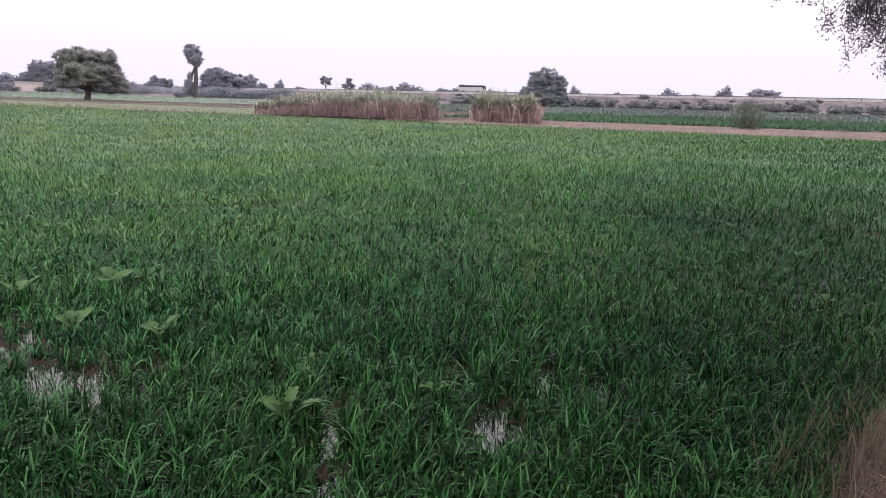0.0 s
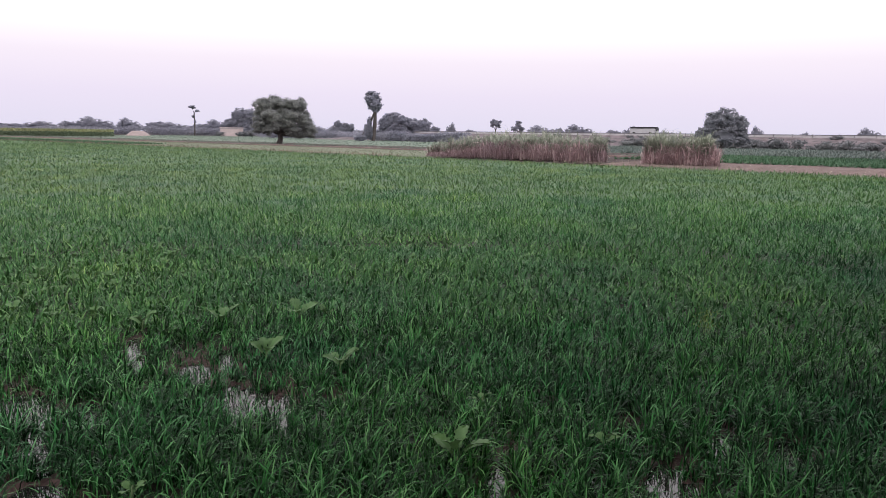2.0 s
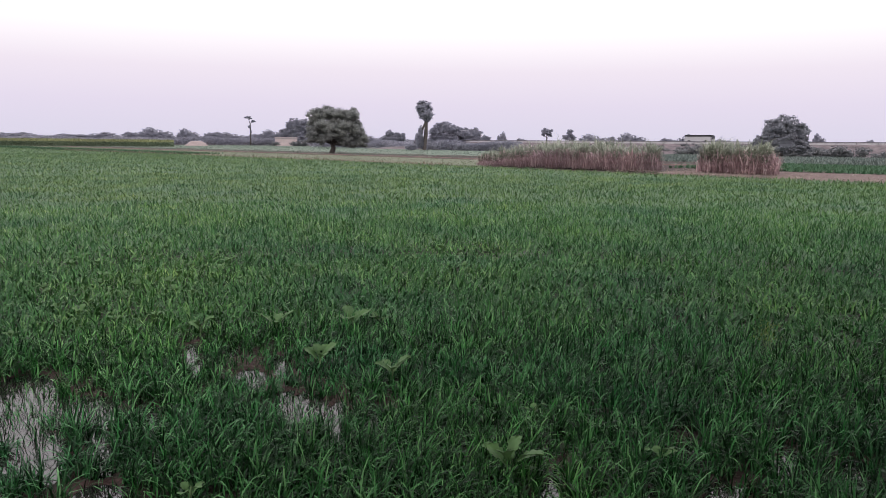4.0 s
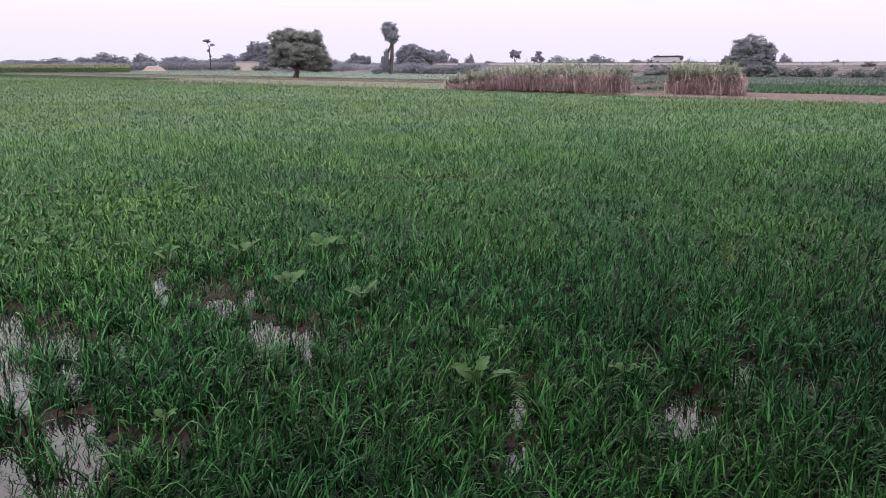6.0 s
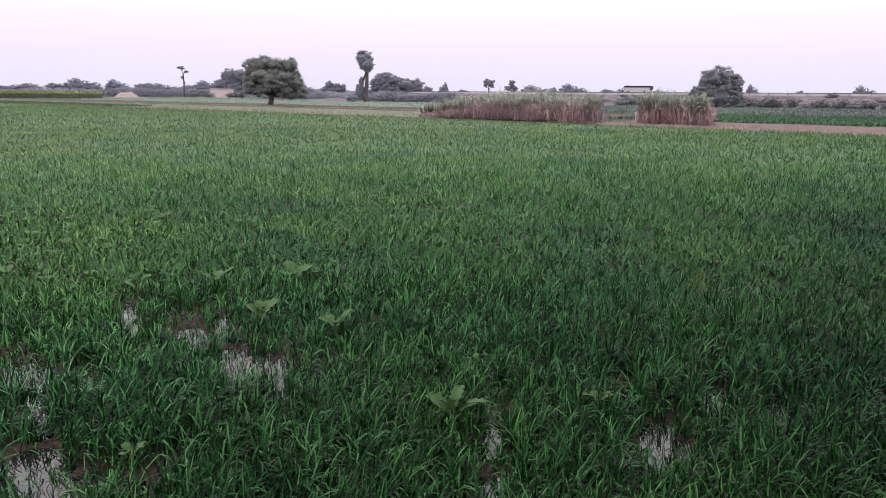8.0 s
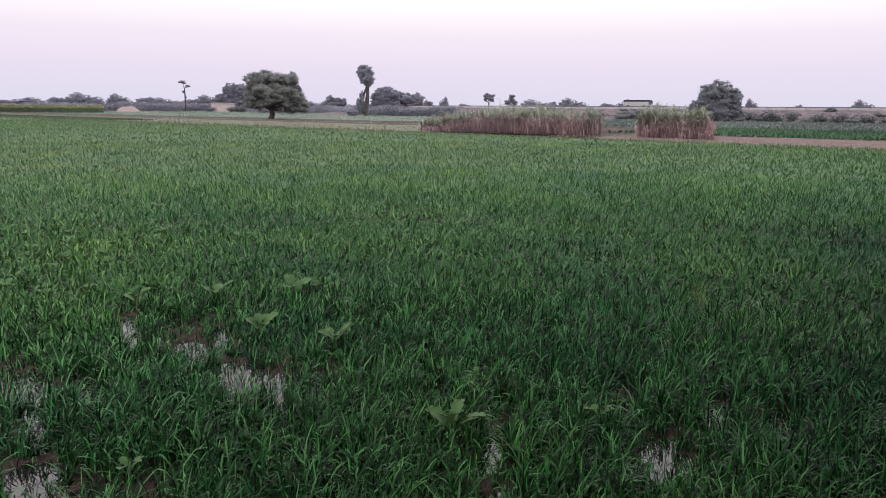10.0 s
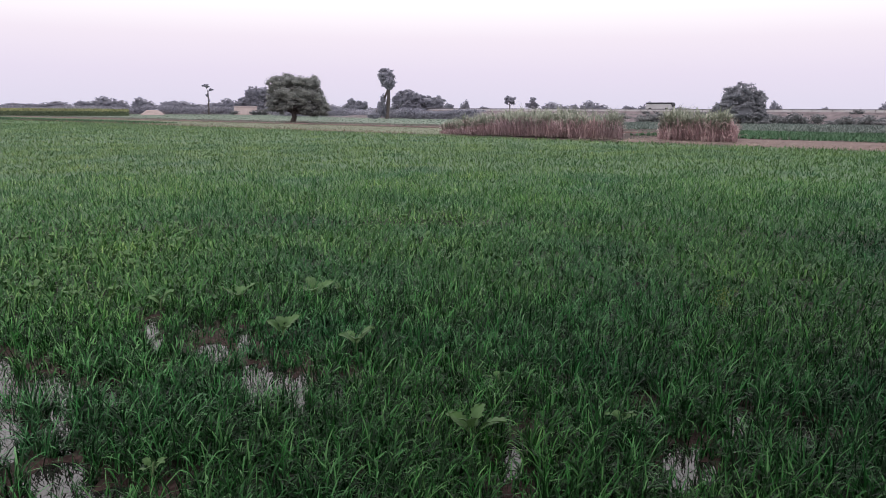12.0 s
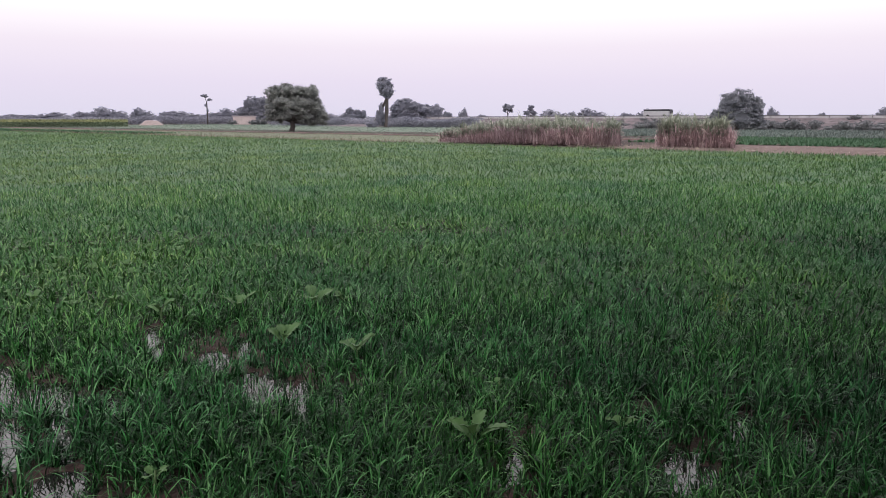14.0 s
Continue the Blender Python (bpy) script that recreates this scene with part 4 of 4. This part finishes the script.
def bus():
    root = tagged(new("bus"), "white bus with a dark window band on the highway", "bus")
    root.matrix_world = Matrix.Translation(sn(-84, 174.5, 2.56)) @ Matrix.Rotation(math.atan2(U.y, U.x), 4, "Z")
    body = part("body", box_bm(7.0, 2.2, 1.45, (0, 0, 1.12), 0.12), M_BUSWHITE, root)
    part("window_band", box_bm(6.8, 2.16, 0.36, (-0.1, 0, 1.98), 0.1), M_BUSDARK, root, "dark glazing")
    part("roof", box_bm(6.9, 2.2, 0.2, (-0.1, 0, 2.15), 0.08), M_BUSDARK, root, "dark roof rack")
    part("windscreen", box_bm(0.5, 2.1, 1.25, (3.35, 0, 1.6), 0.2), M_BUSDARK, root, "dark rounded windscreen")
    for x in (-2.2, 2.3):
        for y in (-1.05, 1.05):
            bm = bmesh.new()
            bmesh.ops.create_cone(bm, cap_ends=True, segments=20, radius1=0.48, radius2=0.48, depth=0.28,
                                  matrix=Matrix.Translation((x, y, 0.48)) @ Matrix.Rotation(radians(90), 4, "X"))
            w = part("wheel", bm, M_RUBBER, root)
            rim = bmesh.new()
            bmesh.ops.create_cone(rim, cap_ends=True, segments=16, radius1=0.26, radius2=0.22, depth=0.3,
                                  matrix=Matrix.Translation((x, y * 1.02, 0.48)) @ Matrix.Rotation(radians(90), 4, "X"))
            part("rim", rim, M_STEEL, w, "grey steel rim")
    for y in (-0.75, 0.75):
        part("headlight", box_bm(0.06, 0.3, 0.2, (3.52, y, 0.85), 0.02), M_KERB, root)


bus()


def shrub_mesh(seed, r, h, cnt, leaf, material, name="foliage"):
    c = np.random.default_rng(seed)
    p, ways = crown_points([(0, 0, h * 0.5, r, r, h * 0.5), (r * 0.5, 0, h * 0.4, r * 0.6, r * 0.6, h * 0.4)], cnt, 18, 0.22)
    p[:, 2] = np.abs(p[:, 2])
    return leaf_cloud(name, p, leaf, material, 0.3, 0.0, 0.55, ways)


def shrub(label, r, h, cnt, leaf, material, at, seed):
    root = tagged(new("shrub"), label, "shrub", "shrubs below the bank")
    root.location = at
    part("stem", tube_mesh("stem", [(0, 0, -0.05), (0.05, 0, h * 0.3), (0.1, 0.05, h * 0.7)], [0.08, 0.06, 0.02], M_BARK, 6), M_BARK, root)
    part("inner_foliage", inner_mass([(0, 0, h * 0.45, r, r, h * 0.45)], 0.62, seed), material, root)
    part("foliage", shrub_mesh(seed, r, h, cnt, leaf, material), material, root)
    return root


SHRUBS = [shrub("grey-green scrub bush below the highway bank", 1.7, 2.0, 340, 0.46, M_SHRUB, sn(-96, 153), 1),
          shrub("low grey scrub bush below the highway bank", 2.2, 1.6, 340, 0.46, M_SHRUB, sn(-90, 152), 2),
          shrub("dark rounded bush below the highway bank", 1.4, 2.3, 340, 0.46, M_SHRUB, sn(-84, 154), 3)]
for k in range(140):
    s_at, n_at = -78 + 1.45 * k + rng.normal(0, 1.0), 153 + rng.normal(0, 1.6)
    sc = rng.uniform(0.7, 1.25)
    copy_thing(SHRUBS[k % 3], Matrix.Translation(sn(s_at, n_at)) @ Matrix.Rotation(rng.uniform(0, 6), 4, "Z") @ Matrix.Diagonal((sc, sc, sc * rng.uniform(0.8, 1.1), 1)))
for k in range(100):
    s_at, n_at = rng.uniform(-110, 130), rng.uniform(160.5, 168)
    sc = rng.uniform(0.25, 0.6)
    copy_thing(SHRUBS[k % 2], Matrix.Translation(sn(s_at, n_at, (n_at - 160) * 0.26 + 0.1)) @ Matrix.Diagonal((sc, sc, sc, 1)))


# ---- small house and straw heap ----
def house():
    root = tagged(new("farm_house"), "small flat-roofed pink plastered farm house", "house")
    root.matrix_world = Matrix.Translation(polar(-15.25, 362)) @ Matrix.Rotation(radians(15.25), 4, "Z")
    part("wall", box_bm(10.4, 6, 3.6, (0, 0, 1.8), 0.03), M_PLASTER, root)
    part("roof", box_bm(10.9, 6.5, 0.3, (0, 0, 3.75), 0.04), M_KERB, root, "pale flat roof slab")
    part("parapet", box_bm(10.9, 0.25, 0.35, (0, -3.1, 4.0), 0.03), M_PLASTER, root)


house()


def heap():
    bm = bmesh.new()
    bmesh.ops.create_icosphere(bm, subdivisions=4, radius=1)
    for v in bm.verts:
        f = 1 + 0.06 * noise.noise(v.co * 3)
        v.co = Vector((v.co.x * 4.9 * f, v.co.y * 3 * f, min(1.0, 1.75 * max(0.0, 1 - math.hypot(v.co.x, v.co.y))) * 2.0 * f if v.co.z > 0 else -0.1))
    for f in bm.faces:
        f.smooth = True
    me = bpy.data.meshes.new("straw_heap")
    bm.to_mesh(me)
    bm.free()
    me.materials.append(M_HEAP)
    o = tagged(new("straw_heap", me), "pale rounded straw heap beside the mustard field", "heap")
    o.matrix_world = Matrix.Translation(polar(-21.8, 318)) @ Matrix.Rotation(radians(21.8), 4, "Z")


heap()


for b, d, sc in ((-14.62, 350, 1.3), (-16.1, 352, 1.2), (-14.25, 352, 1.4), (-13.9, 355, 1.6)):
    copy_thing(SHRUBS[0], Matrix.Translation(polar(b, d)) @ Matrix.Rotation(b, 4, "Z") @ Matrix.Scale(sc, 4))


# ---- spindly bush on the stubble strip ----
M_WISP = leaf_material("wispy_leaf", (0.09, 0.11, 0.08), (0.14, 0.165, 0.12), (0.2, 0.2, 0.16), 0.5, 0.7, 0.3)


def wispy_bush():
    root = tagged(new("wispy_bush"), "upright wispy grey-green bush on bare soil", "shrub")
    root.location = polar(36.8, 57)
    c = 84
    k = np.zeros((c, 3))
    k[:, :2] = rng.normal(0, 0.38, (c, 2))
    ln = rng.uniform(1.5, 2.35, c)
    turn, lean = rng.uniform(0, 6.283, c), np.abs(rng.normal(0.22, 0.22, c))
    part("stem_clump", blades("stems", k, ln, np.full(c, 0.035), turn, lean, rng.uniform(0, 0.3, c), M_SHRUB, (0.4, 0.7)), M_SHRUB, root, "thin grey stems")
    i = rng.integers(0, c, 3200)
    h = rng.uniform(0.1, 1.0, 3200) * ln[i]
    p = k[i] + np.stack([np.cos(turn[i]) * np.sin(lean[i] * 1.2) * h, np.sin(turn[i]) * np.sin(lean[i] * 1.2) * h, np.cos(lean[i]) * h], 1)
    part("foliage", leaf_cloud("foliage", p + rng.normal(0, 0.07, p.shape), 0.13, M_WISP), M_SHRUB, root)


wispy_bush()


# ---- broad-leaved weeds in the wheat ----
def leaf_mesh(seed, length, width, steps=18, across=3):
    """A lyre-shaped leaf along +x: a stalk, a pair of small lobes, and a broad rounded end with a scalloped rim and a sunken midrib."""
    V, loops, starts = [], [], []
    for i in range(steps):
        t = i / (steps - 1)
        f = max(0.0, (t - 0.46) / 0.54)
        g = max(0.0, 1 - ((t - 0.36) / 0.09) ** 2)
        blade = max(0.0, 1 - (2 * f - 1) ** 2) ** 0.42 if 0 < f < 1 else 0.0
        w = width * (0.5 * blade * (0.88 + 0.2 * math.sin(f * 19 + seed)) + 0.2 * g ** 0.5) + 0.004
        for j in range(-across, across + 1):
            u = j / across
            V.append((length * (t + 0.02 * math.sin(9 * u + seed) * f), u * w, -0.2 * length * f * f + 0.28 * abs(u) * w + 0.007 * math.sin(13 * t + 6 * u + seed) * f))
    k = 2 * across + 1
    for i in range(steps - 1):
        for j in range(k - 1):
            starts.append(len(loops))
            loops += [i * k + j, i * k + j + 1, (i + 1) * k + j + 1, (i + 1) * k + j]
    return raw_mesh("leaf", V, loops, starts, M_WEED, True)


LEAVES = [leaf_mesh(s, l, w) for s, l, w in ((1, 0.26, 0.125), (2, 0.23, 0.13), (3, 0.2, 0.11), (4, 0.25, 0.105))]
SMALL_LEAVES = [leaf_mesh(s, l, w, 7, 1) for s, l, w in ((5, 0.2, 0.12), (6, 0.17, 0.1))]


def weed(at, size, ways, seed, label, leaves=LEAVES):
    """A rosette whose leaves rise in the given compass directions, in degrees from +x."""
    root = tagged(new("broadleaf_weed"), label, "weed", "broad-leaved weeds")
    root.location = at
    r = random.Random(seed)
    part("stem", tube_mesh("stem", [(0, 0, -0.02), (0.005, 0, 0.05), (0.01, 0.004, 0.11)], [0.009, 0.008, 0.005], M_WEEDSTEM, 6), M_WEEDSTEM, root)
    for k, way in enumerate(ways):
        o = new("leaf", leaves[r.randrange(len(leaves))])
        o.parent = root
        sc = size * r.uniform(0.78, 1.02)
        rise = -r.uniform(0.55, 1.0)
        o.matrix_basis = Matrix.Translation((0, 0, 0.04 + 0.05 * k / len(ways))) @ Euler((r.uniform(-0.25, 0.25), rise, radians(way + r.uniform(-9, 9)))).to_matrix().to_4x4() @ Matrix.Scale(sc, 4)
    return root


WEEDS = [(0.20, 4.20, 1.0, (172, 150, 75, 12, 330, 250), 1), (-0.75, 5.95, 0.95, (120, 60, 20, 200, 350, 280), 2), (-1.40, 7.62, 1.1, (160, 120, 25, 60, 270), 3),
         (-1.45, 6.25, 1.05, (170, 20, 60, 110, 300), 4), (-2.18, 7.40, 1.1, (165, 30, 90, 280), 5), (-2.95, 7.25, 0.8, (150, 60, 10, 270), 6),
         (1.17, 4.42, 0.55, (100, 20, 200, 300), 7), (-1.12, 7.7, 0.8, (40, 130, 250), 8), (-1.62, 3.72, 0.5, (60, 150, 260, 340), 9), (0.42, 5.15, 0.45, (90, 190, 330), 10)]
for x, y, sz, ways, seed in WEEDS:
    weed((x, y, 0.05), sz, ways, seed, "broad green lobed weed among the wheat")
place = random.Random(5)
low_weeds = [weed(polar(-20 + 9 * k, 15 + 2 * k, 0.08), 0.95, (20, 100, 190, 280, 330)[: 4 + k % 2], 20 + k, "small pale broad-leaved weed low in the wheat", SMALL_LEAVES) for k in range(3)]
for patch in range(64):
    d0, b0 = 9 + 27 * place.random() ** 1.2, place.uniform(-38, -6) if patch % 3 else place.uniform(-10, 38)
    for k in range(place.randint(3, 7)):
        at = polar(b0, d0, 0.10) + Vector((place.gauss(0, 0.7), place.gauss(0, 0.9), 0))
        sc = place.uniform(0.45, 0.75)
        copy_thing(low_weeds[k % 3], Matrix.Translation(at) @ Matrix.Rotation(place.uniform(0, 6), 4, "Z") @ Matrix.Diagonal((sc, sc, sc, 1)))


def flowering():
    root = tagged(new("flowering_weed"), "slim yellow-green flowering weed in the wheat", "weed")
    root.location = (2.74, 6.85, 0.0)
    for k in range(4):
        part("stem", tube_mesh("stem", [(0.03 * k, 0, 0), (0.02 * k, 0.02, 0.2), (0.05 * k - 0.05, 0.03 * k, 0.36)], [0.005, 0.004, 0.002], M_WEEDSTEM, 5), M_WEEDSTEM, root)
    p = rng.normal(0, 1, (160, 3)) * (0.055, 0.055, 0.05) + (0.02, 0.03, 0.33)
    part("blossom", leaf_cloud("blossom", p, 0.025, M_YELLOW), M_YELLOW, root, "small yellow blossoms")


flowering()


# ---- dry weeds on the path's flank ----
def dry_verge():
    c = 2300
    a = np.concatenate([rng.uniform(1.2, 9.0, 1100), rng.normal(4.0, 0.5, 1200)])
    q = np.concatenate([rng.normal(0.5, 0.2, 1100), rng.normal(0.78, 0.12, 1200)])
    x, y = 0.81 * a - 0.58 * q + 0.4, 0.58 * a + 0.81 * q + 0.4 * 0
    pos = np.stack([x, y, ground_height(x, y) - 0.01], 1)
    me = blades("dry_grass", pos, rng.uniform(0.06, 0.28, c), np.full(c, 0.005), rng.uniform(0, 6.283, c),
                np.abs(rng.normal(0.3, 0.3, c)), rng.uniform(-0.2, 0.8, c), M_STRAW, (0.5,))
    tagged(new("dry_grass", me), "sparse dead straw-coloured grass on the path's flank", "grass", kind="stuff")
    c = 12000
    a, q = np.concatenate([rng.uniform(0.3, 10.0, 5000), rng.uniform(2.5, 7.0, 7000)]), np.concatenate([rng.uniform(-2.6, 0.6, 5000), rng.uniform(-0.9, 0.62, 7000)])
    x, y = 0.81 * a - 0.58 * q, 0.58 * a + 0.81 * q
    pos = np.stack([x, y, ground_height(x, y) + 0.006], 1)
    me = blades("straw_litter", pos, rng.uniform(0.02, 0.11, c), np.full(c, 0.006), rng.uniform(0, 6.283, c),
                rng.uniform(1.25, 1.57, c), np.zeros(c), M_TRASH, (0.5,))
    tagged(new("straw_litter", me), "fine dry straw scattered on the earth path", "litter", kind="stuff")


dry_verge()


def crumbs():
    """Loose clods of dry earth on the path."""
    c = 2600
    a, q = rng.uniform(0.6, 9.0, c), rng.uniform(-2.0, 0.66, c)
    x, y = 0.81 * a - 0.58 * q, 0.58 * a + 0.81 * q
    mid = np.stack([x, y, ground_height(x, y) + 0.003], 1)
    r = 0.005 + 0.02 * rng.random(c) ** 3
    axes = np.array([(1, 0, 0), (0, 1, 0), (-1, 0, 0), (0, -1, 0), (0, 0, 0.8), (0, 0, -0.8)])
    v = mid[:, None, :] + axes[None] * (r[:, None] * rng.uniform(0.6, 1.3, (c, 6)))[:, :, None]
    f = np.array([0, 1, 4, 1, 2, 4, 2, 3, 4, 3, 0, 4, 1, 0, 5, 2, 1, 5, 3, 2, 5, 0, 3, 5])
    loops = (np.arange(c)[:, None] * 6 + f[None]).ravel()
    tagged(new("earth_clods", raw_mesh("earth_clods", v.reshape(-1, 3), loops, np.arange(c * 8) * 3, M_CLOD)), "small dry clods scattered on the earth path", "clods", kind="stuff")


M_CLOD = solid_material("dry_clod", (0.07, 0.047, 0.043), (0.15, 0.105, 0.097), 12, 0.95, 0.3)
crumbs()


def dead_weed(at, seed):
    root = tagged(new("dead_weed"), "tall dead branching weed stalk on the path's flank", "weed", "dead weeds")
    root.location = at
    r = random.Random(seed)
    for k in range(9):
        g, ln = r.uniform(0, 6.28), r.uniform(0.15, 0.42)
        tip = Vector((math.cos(g) * ln * r.uniform(0.2, 0.6), math.sin(g) * ln * r.uniform(0.2, 0.6), ln))
        mid = tip * 0.5 + Vector((r.uniform(-0.03, 0.03), r.uniform(-0.03, 0.03), 0.04))
        part("stalk", tube_mesh("stalk", [(0, 0, -0.03), mid, tip], [0.0017, 0.0012, 0.0007], M_STRAW, 5), M_STRAW, root)


for k, (x, y) in enumerate([(2.6, 2.95), (2.75, 3.05), (2.9, 3.1), (3.05, 3.25), (3.2, 3.3), (3.3, 3.4), (3.5, 3.4), (3.75, 3.6), (4.0, 3.7), (4.4, 3.9)]):
    dead_weed((x, y, float(ground_height(np.array([x]), np.array([y]))[0])), k)


# ---- overhanging tree on the path ----
def overhanging_tree():
    root = tagged(new("overhanging_tree"), "small-leaved tree drooping over the path and wheat, unseen upper crown added for shade", "tree")
    base = polar(57, 9.2)
    h0 = float(ground_height(np.array([base.x]), np.array([base.y]))[0])
    base.z = h0
    root.location = base
    part("trunk", tube_mesh("trunk", [(0, 0, -0.15), (0, 0, 0.3), (0.08, -0.05, 1.6), (-0.05, 0.05, 3.0)], [0.3, 0.22, 0.18, 0.15], M_BARK, 12), M_BARK, root)
    own = np.random.default_rng(19)
    pts, twigs = [], []
    ends = [(polar(37.9, 8.6, 3.75), 0.42), (polar(39.6, 8.5, 3.72), 0.45), (polar(41.4, 8.4, 3.6), 0.5), (polar(43.4, 8.7, 3.3), 0.6), (polar(43.9, 8.9, 3.15), 0.6), (polar(46.0, 9.0, 3.1), 0.9), (polar(50, 8.4, 4.2), 1.1),
            (polar(46, 9.5, 4.8), 1.2), (polar(55, 9.6, 5.4), 1.5), (polar(62, 9.0, 4.8), 1.5), (polar(66, 10, 4.0), 1.2), (polar(58, 11, 4.6), 1.4), (polar(52, 10.6, 5.2), 1.3), (polar(60, 7.8, 4.4), 1.1)]
    top = Vector((-0.05, 0.05, 2.9))
    for e, r in ends:
        c = e - base
        mid = top.lerp(c, 0.55) + Vector((0, 0, 0.5))
        part("limb", tube_mesh("limb", [top, mid, c], [0.09, 0.05, 0.012], M_BARK, 6), M_BARK, root)
        for _ in range(int(36 * r)):
            d = Vector((own.normal(), own.normal(), own.normal() * 0.7)).normalized() * r * own.uniform(0.15, 1.0)
            if r < 1:
                d = Vector((d.x * 0.7, d.y * 0.7, d.z * 0.85))
            o = c + d
            hang = Vector((own.normal(0, 0.09), own.normal(0, 0.09), -own.uniform(0.15, 0.5)))
            twigs.append((c + d * 0.3, o, o + hang))
            for _ in range(80):
                f = own.random()
                q = o + hang * f if f > 0.3 else (c + d * 0.3).lerp(o, own.random())
                pts.append((q.x + own.normal(0, 0.04), q.y + own.normal(0, 0.04), q.z + own.normal(0, 0.035)))
    tv, tl, ts = [], [], []
    for p0, p1, p2 in twigs:
        for u, v in ((p0, p1), (p1, p2)):
            i = len(tv)
            tv += [tuple(u + Vector((0.006, 0, 0))), tuple(u + Vector((-0.004, 0.005, 0))), tuple(u + Vector((-0.004, -0.005, 0))), tuple(v)]
            for f in ((0, 1, 3), (1, 2, 3), (2, 0, 3)):
                ts.append(len(tl))
                tl += [i + k for k in f]
    part("twig_spray", raw_mesh("twig_spray", tv, tl, ts, M_BARK), M_BARK, root, "thin drooping twigs")
    # unseen lobes overhead, added to keep sky light off the near wheat
    upper = [(polar(-8, 2.7, 6.2), 2.5, 1.3), (polar(118, 3.2, 5.0), 2.4, 1.2), (polar(62, 3.2, 4.9), 2.0, 1.1), (polar(36, 3.0, 5.3), 1.9, 1.0), (polar(48, 5.4, 6.2), 3.6, 1.7), (polar(20, 4.2, 6.7), 2.8, 1.6), (polar(62, 9.5, 7.6), 3.2, 2.2), (polar(36, 8.2, 7.4), 2.8, 1.8),
             (polar(100, 4.0, 6.0), 3.0, 1.6), (polar(54, 7.6, 9.2), 3.4, 1.6)]
    high, ways = crown_points([(*(p - base), r, r, h) for p, r, h in upper], 40000, 60, 0.17)
    for p, r, h in upper:
        c = p - base
        part("limb", tube_mesh("limb", [top, top.lerp(c, 0.5) + Vector((0, 0, 0.6)), c], [0.12, 0.07, 0.02], M_BARK, 6), M_BARK, root)
    part("crown", leaf_cloud("crown", high, 0.26, M_NEAR, 0.2, 0.5, 0.45, ways), M_NEAR, root)
    part("drooping_foliage", leaf_cloud("drooping_foliage", np.array(pts), 0.038, M_NEAR, 0.2, 0.8, 0.38), M_NEAR, root, "drooping sprays of narrow leaves")


overhanging_tree()
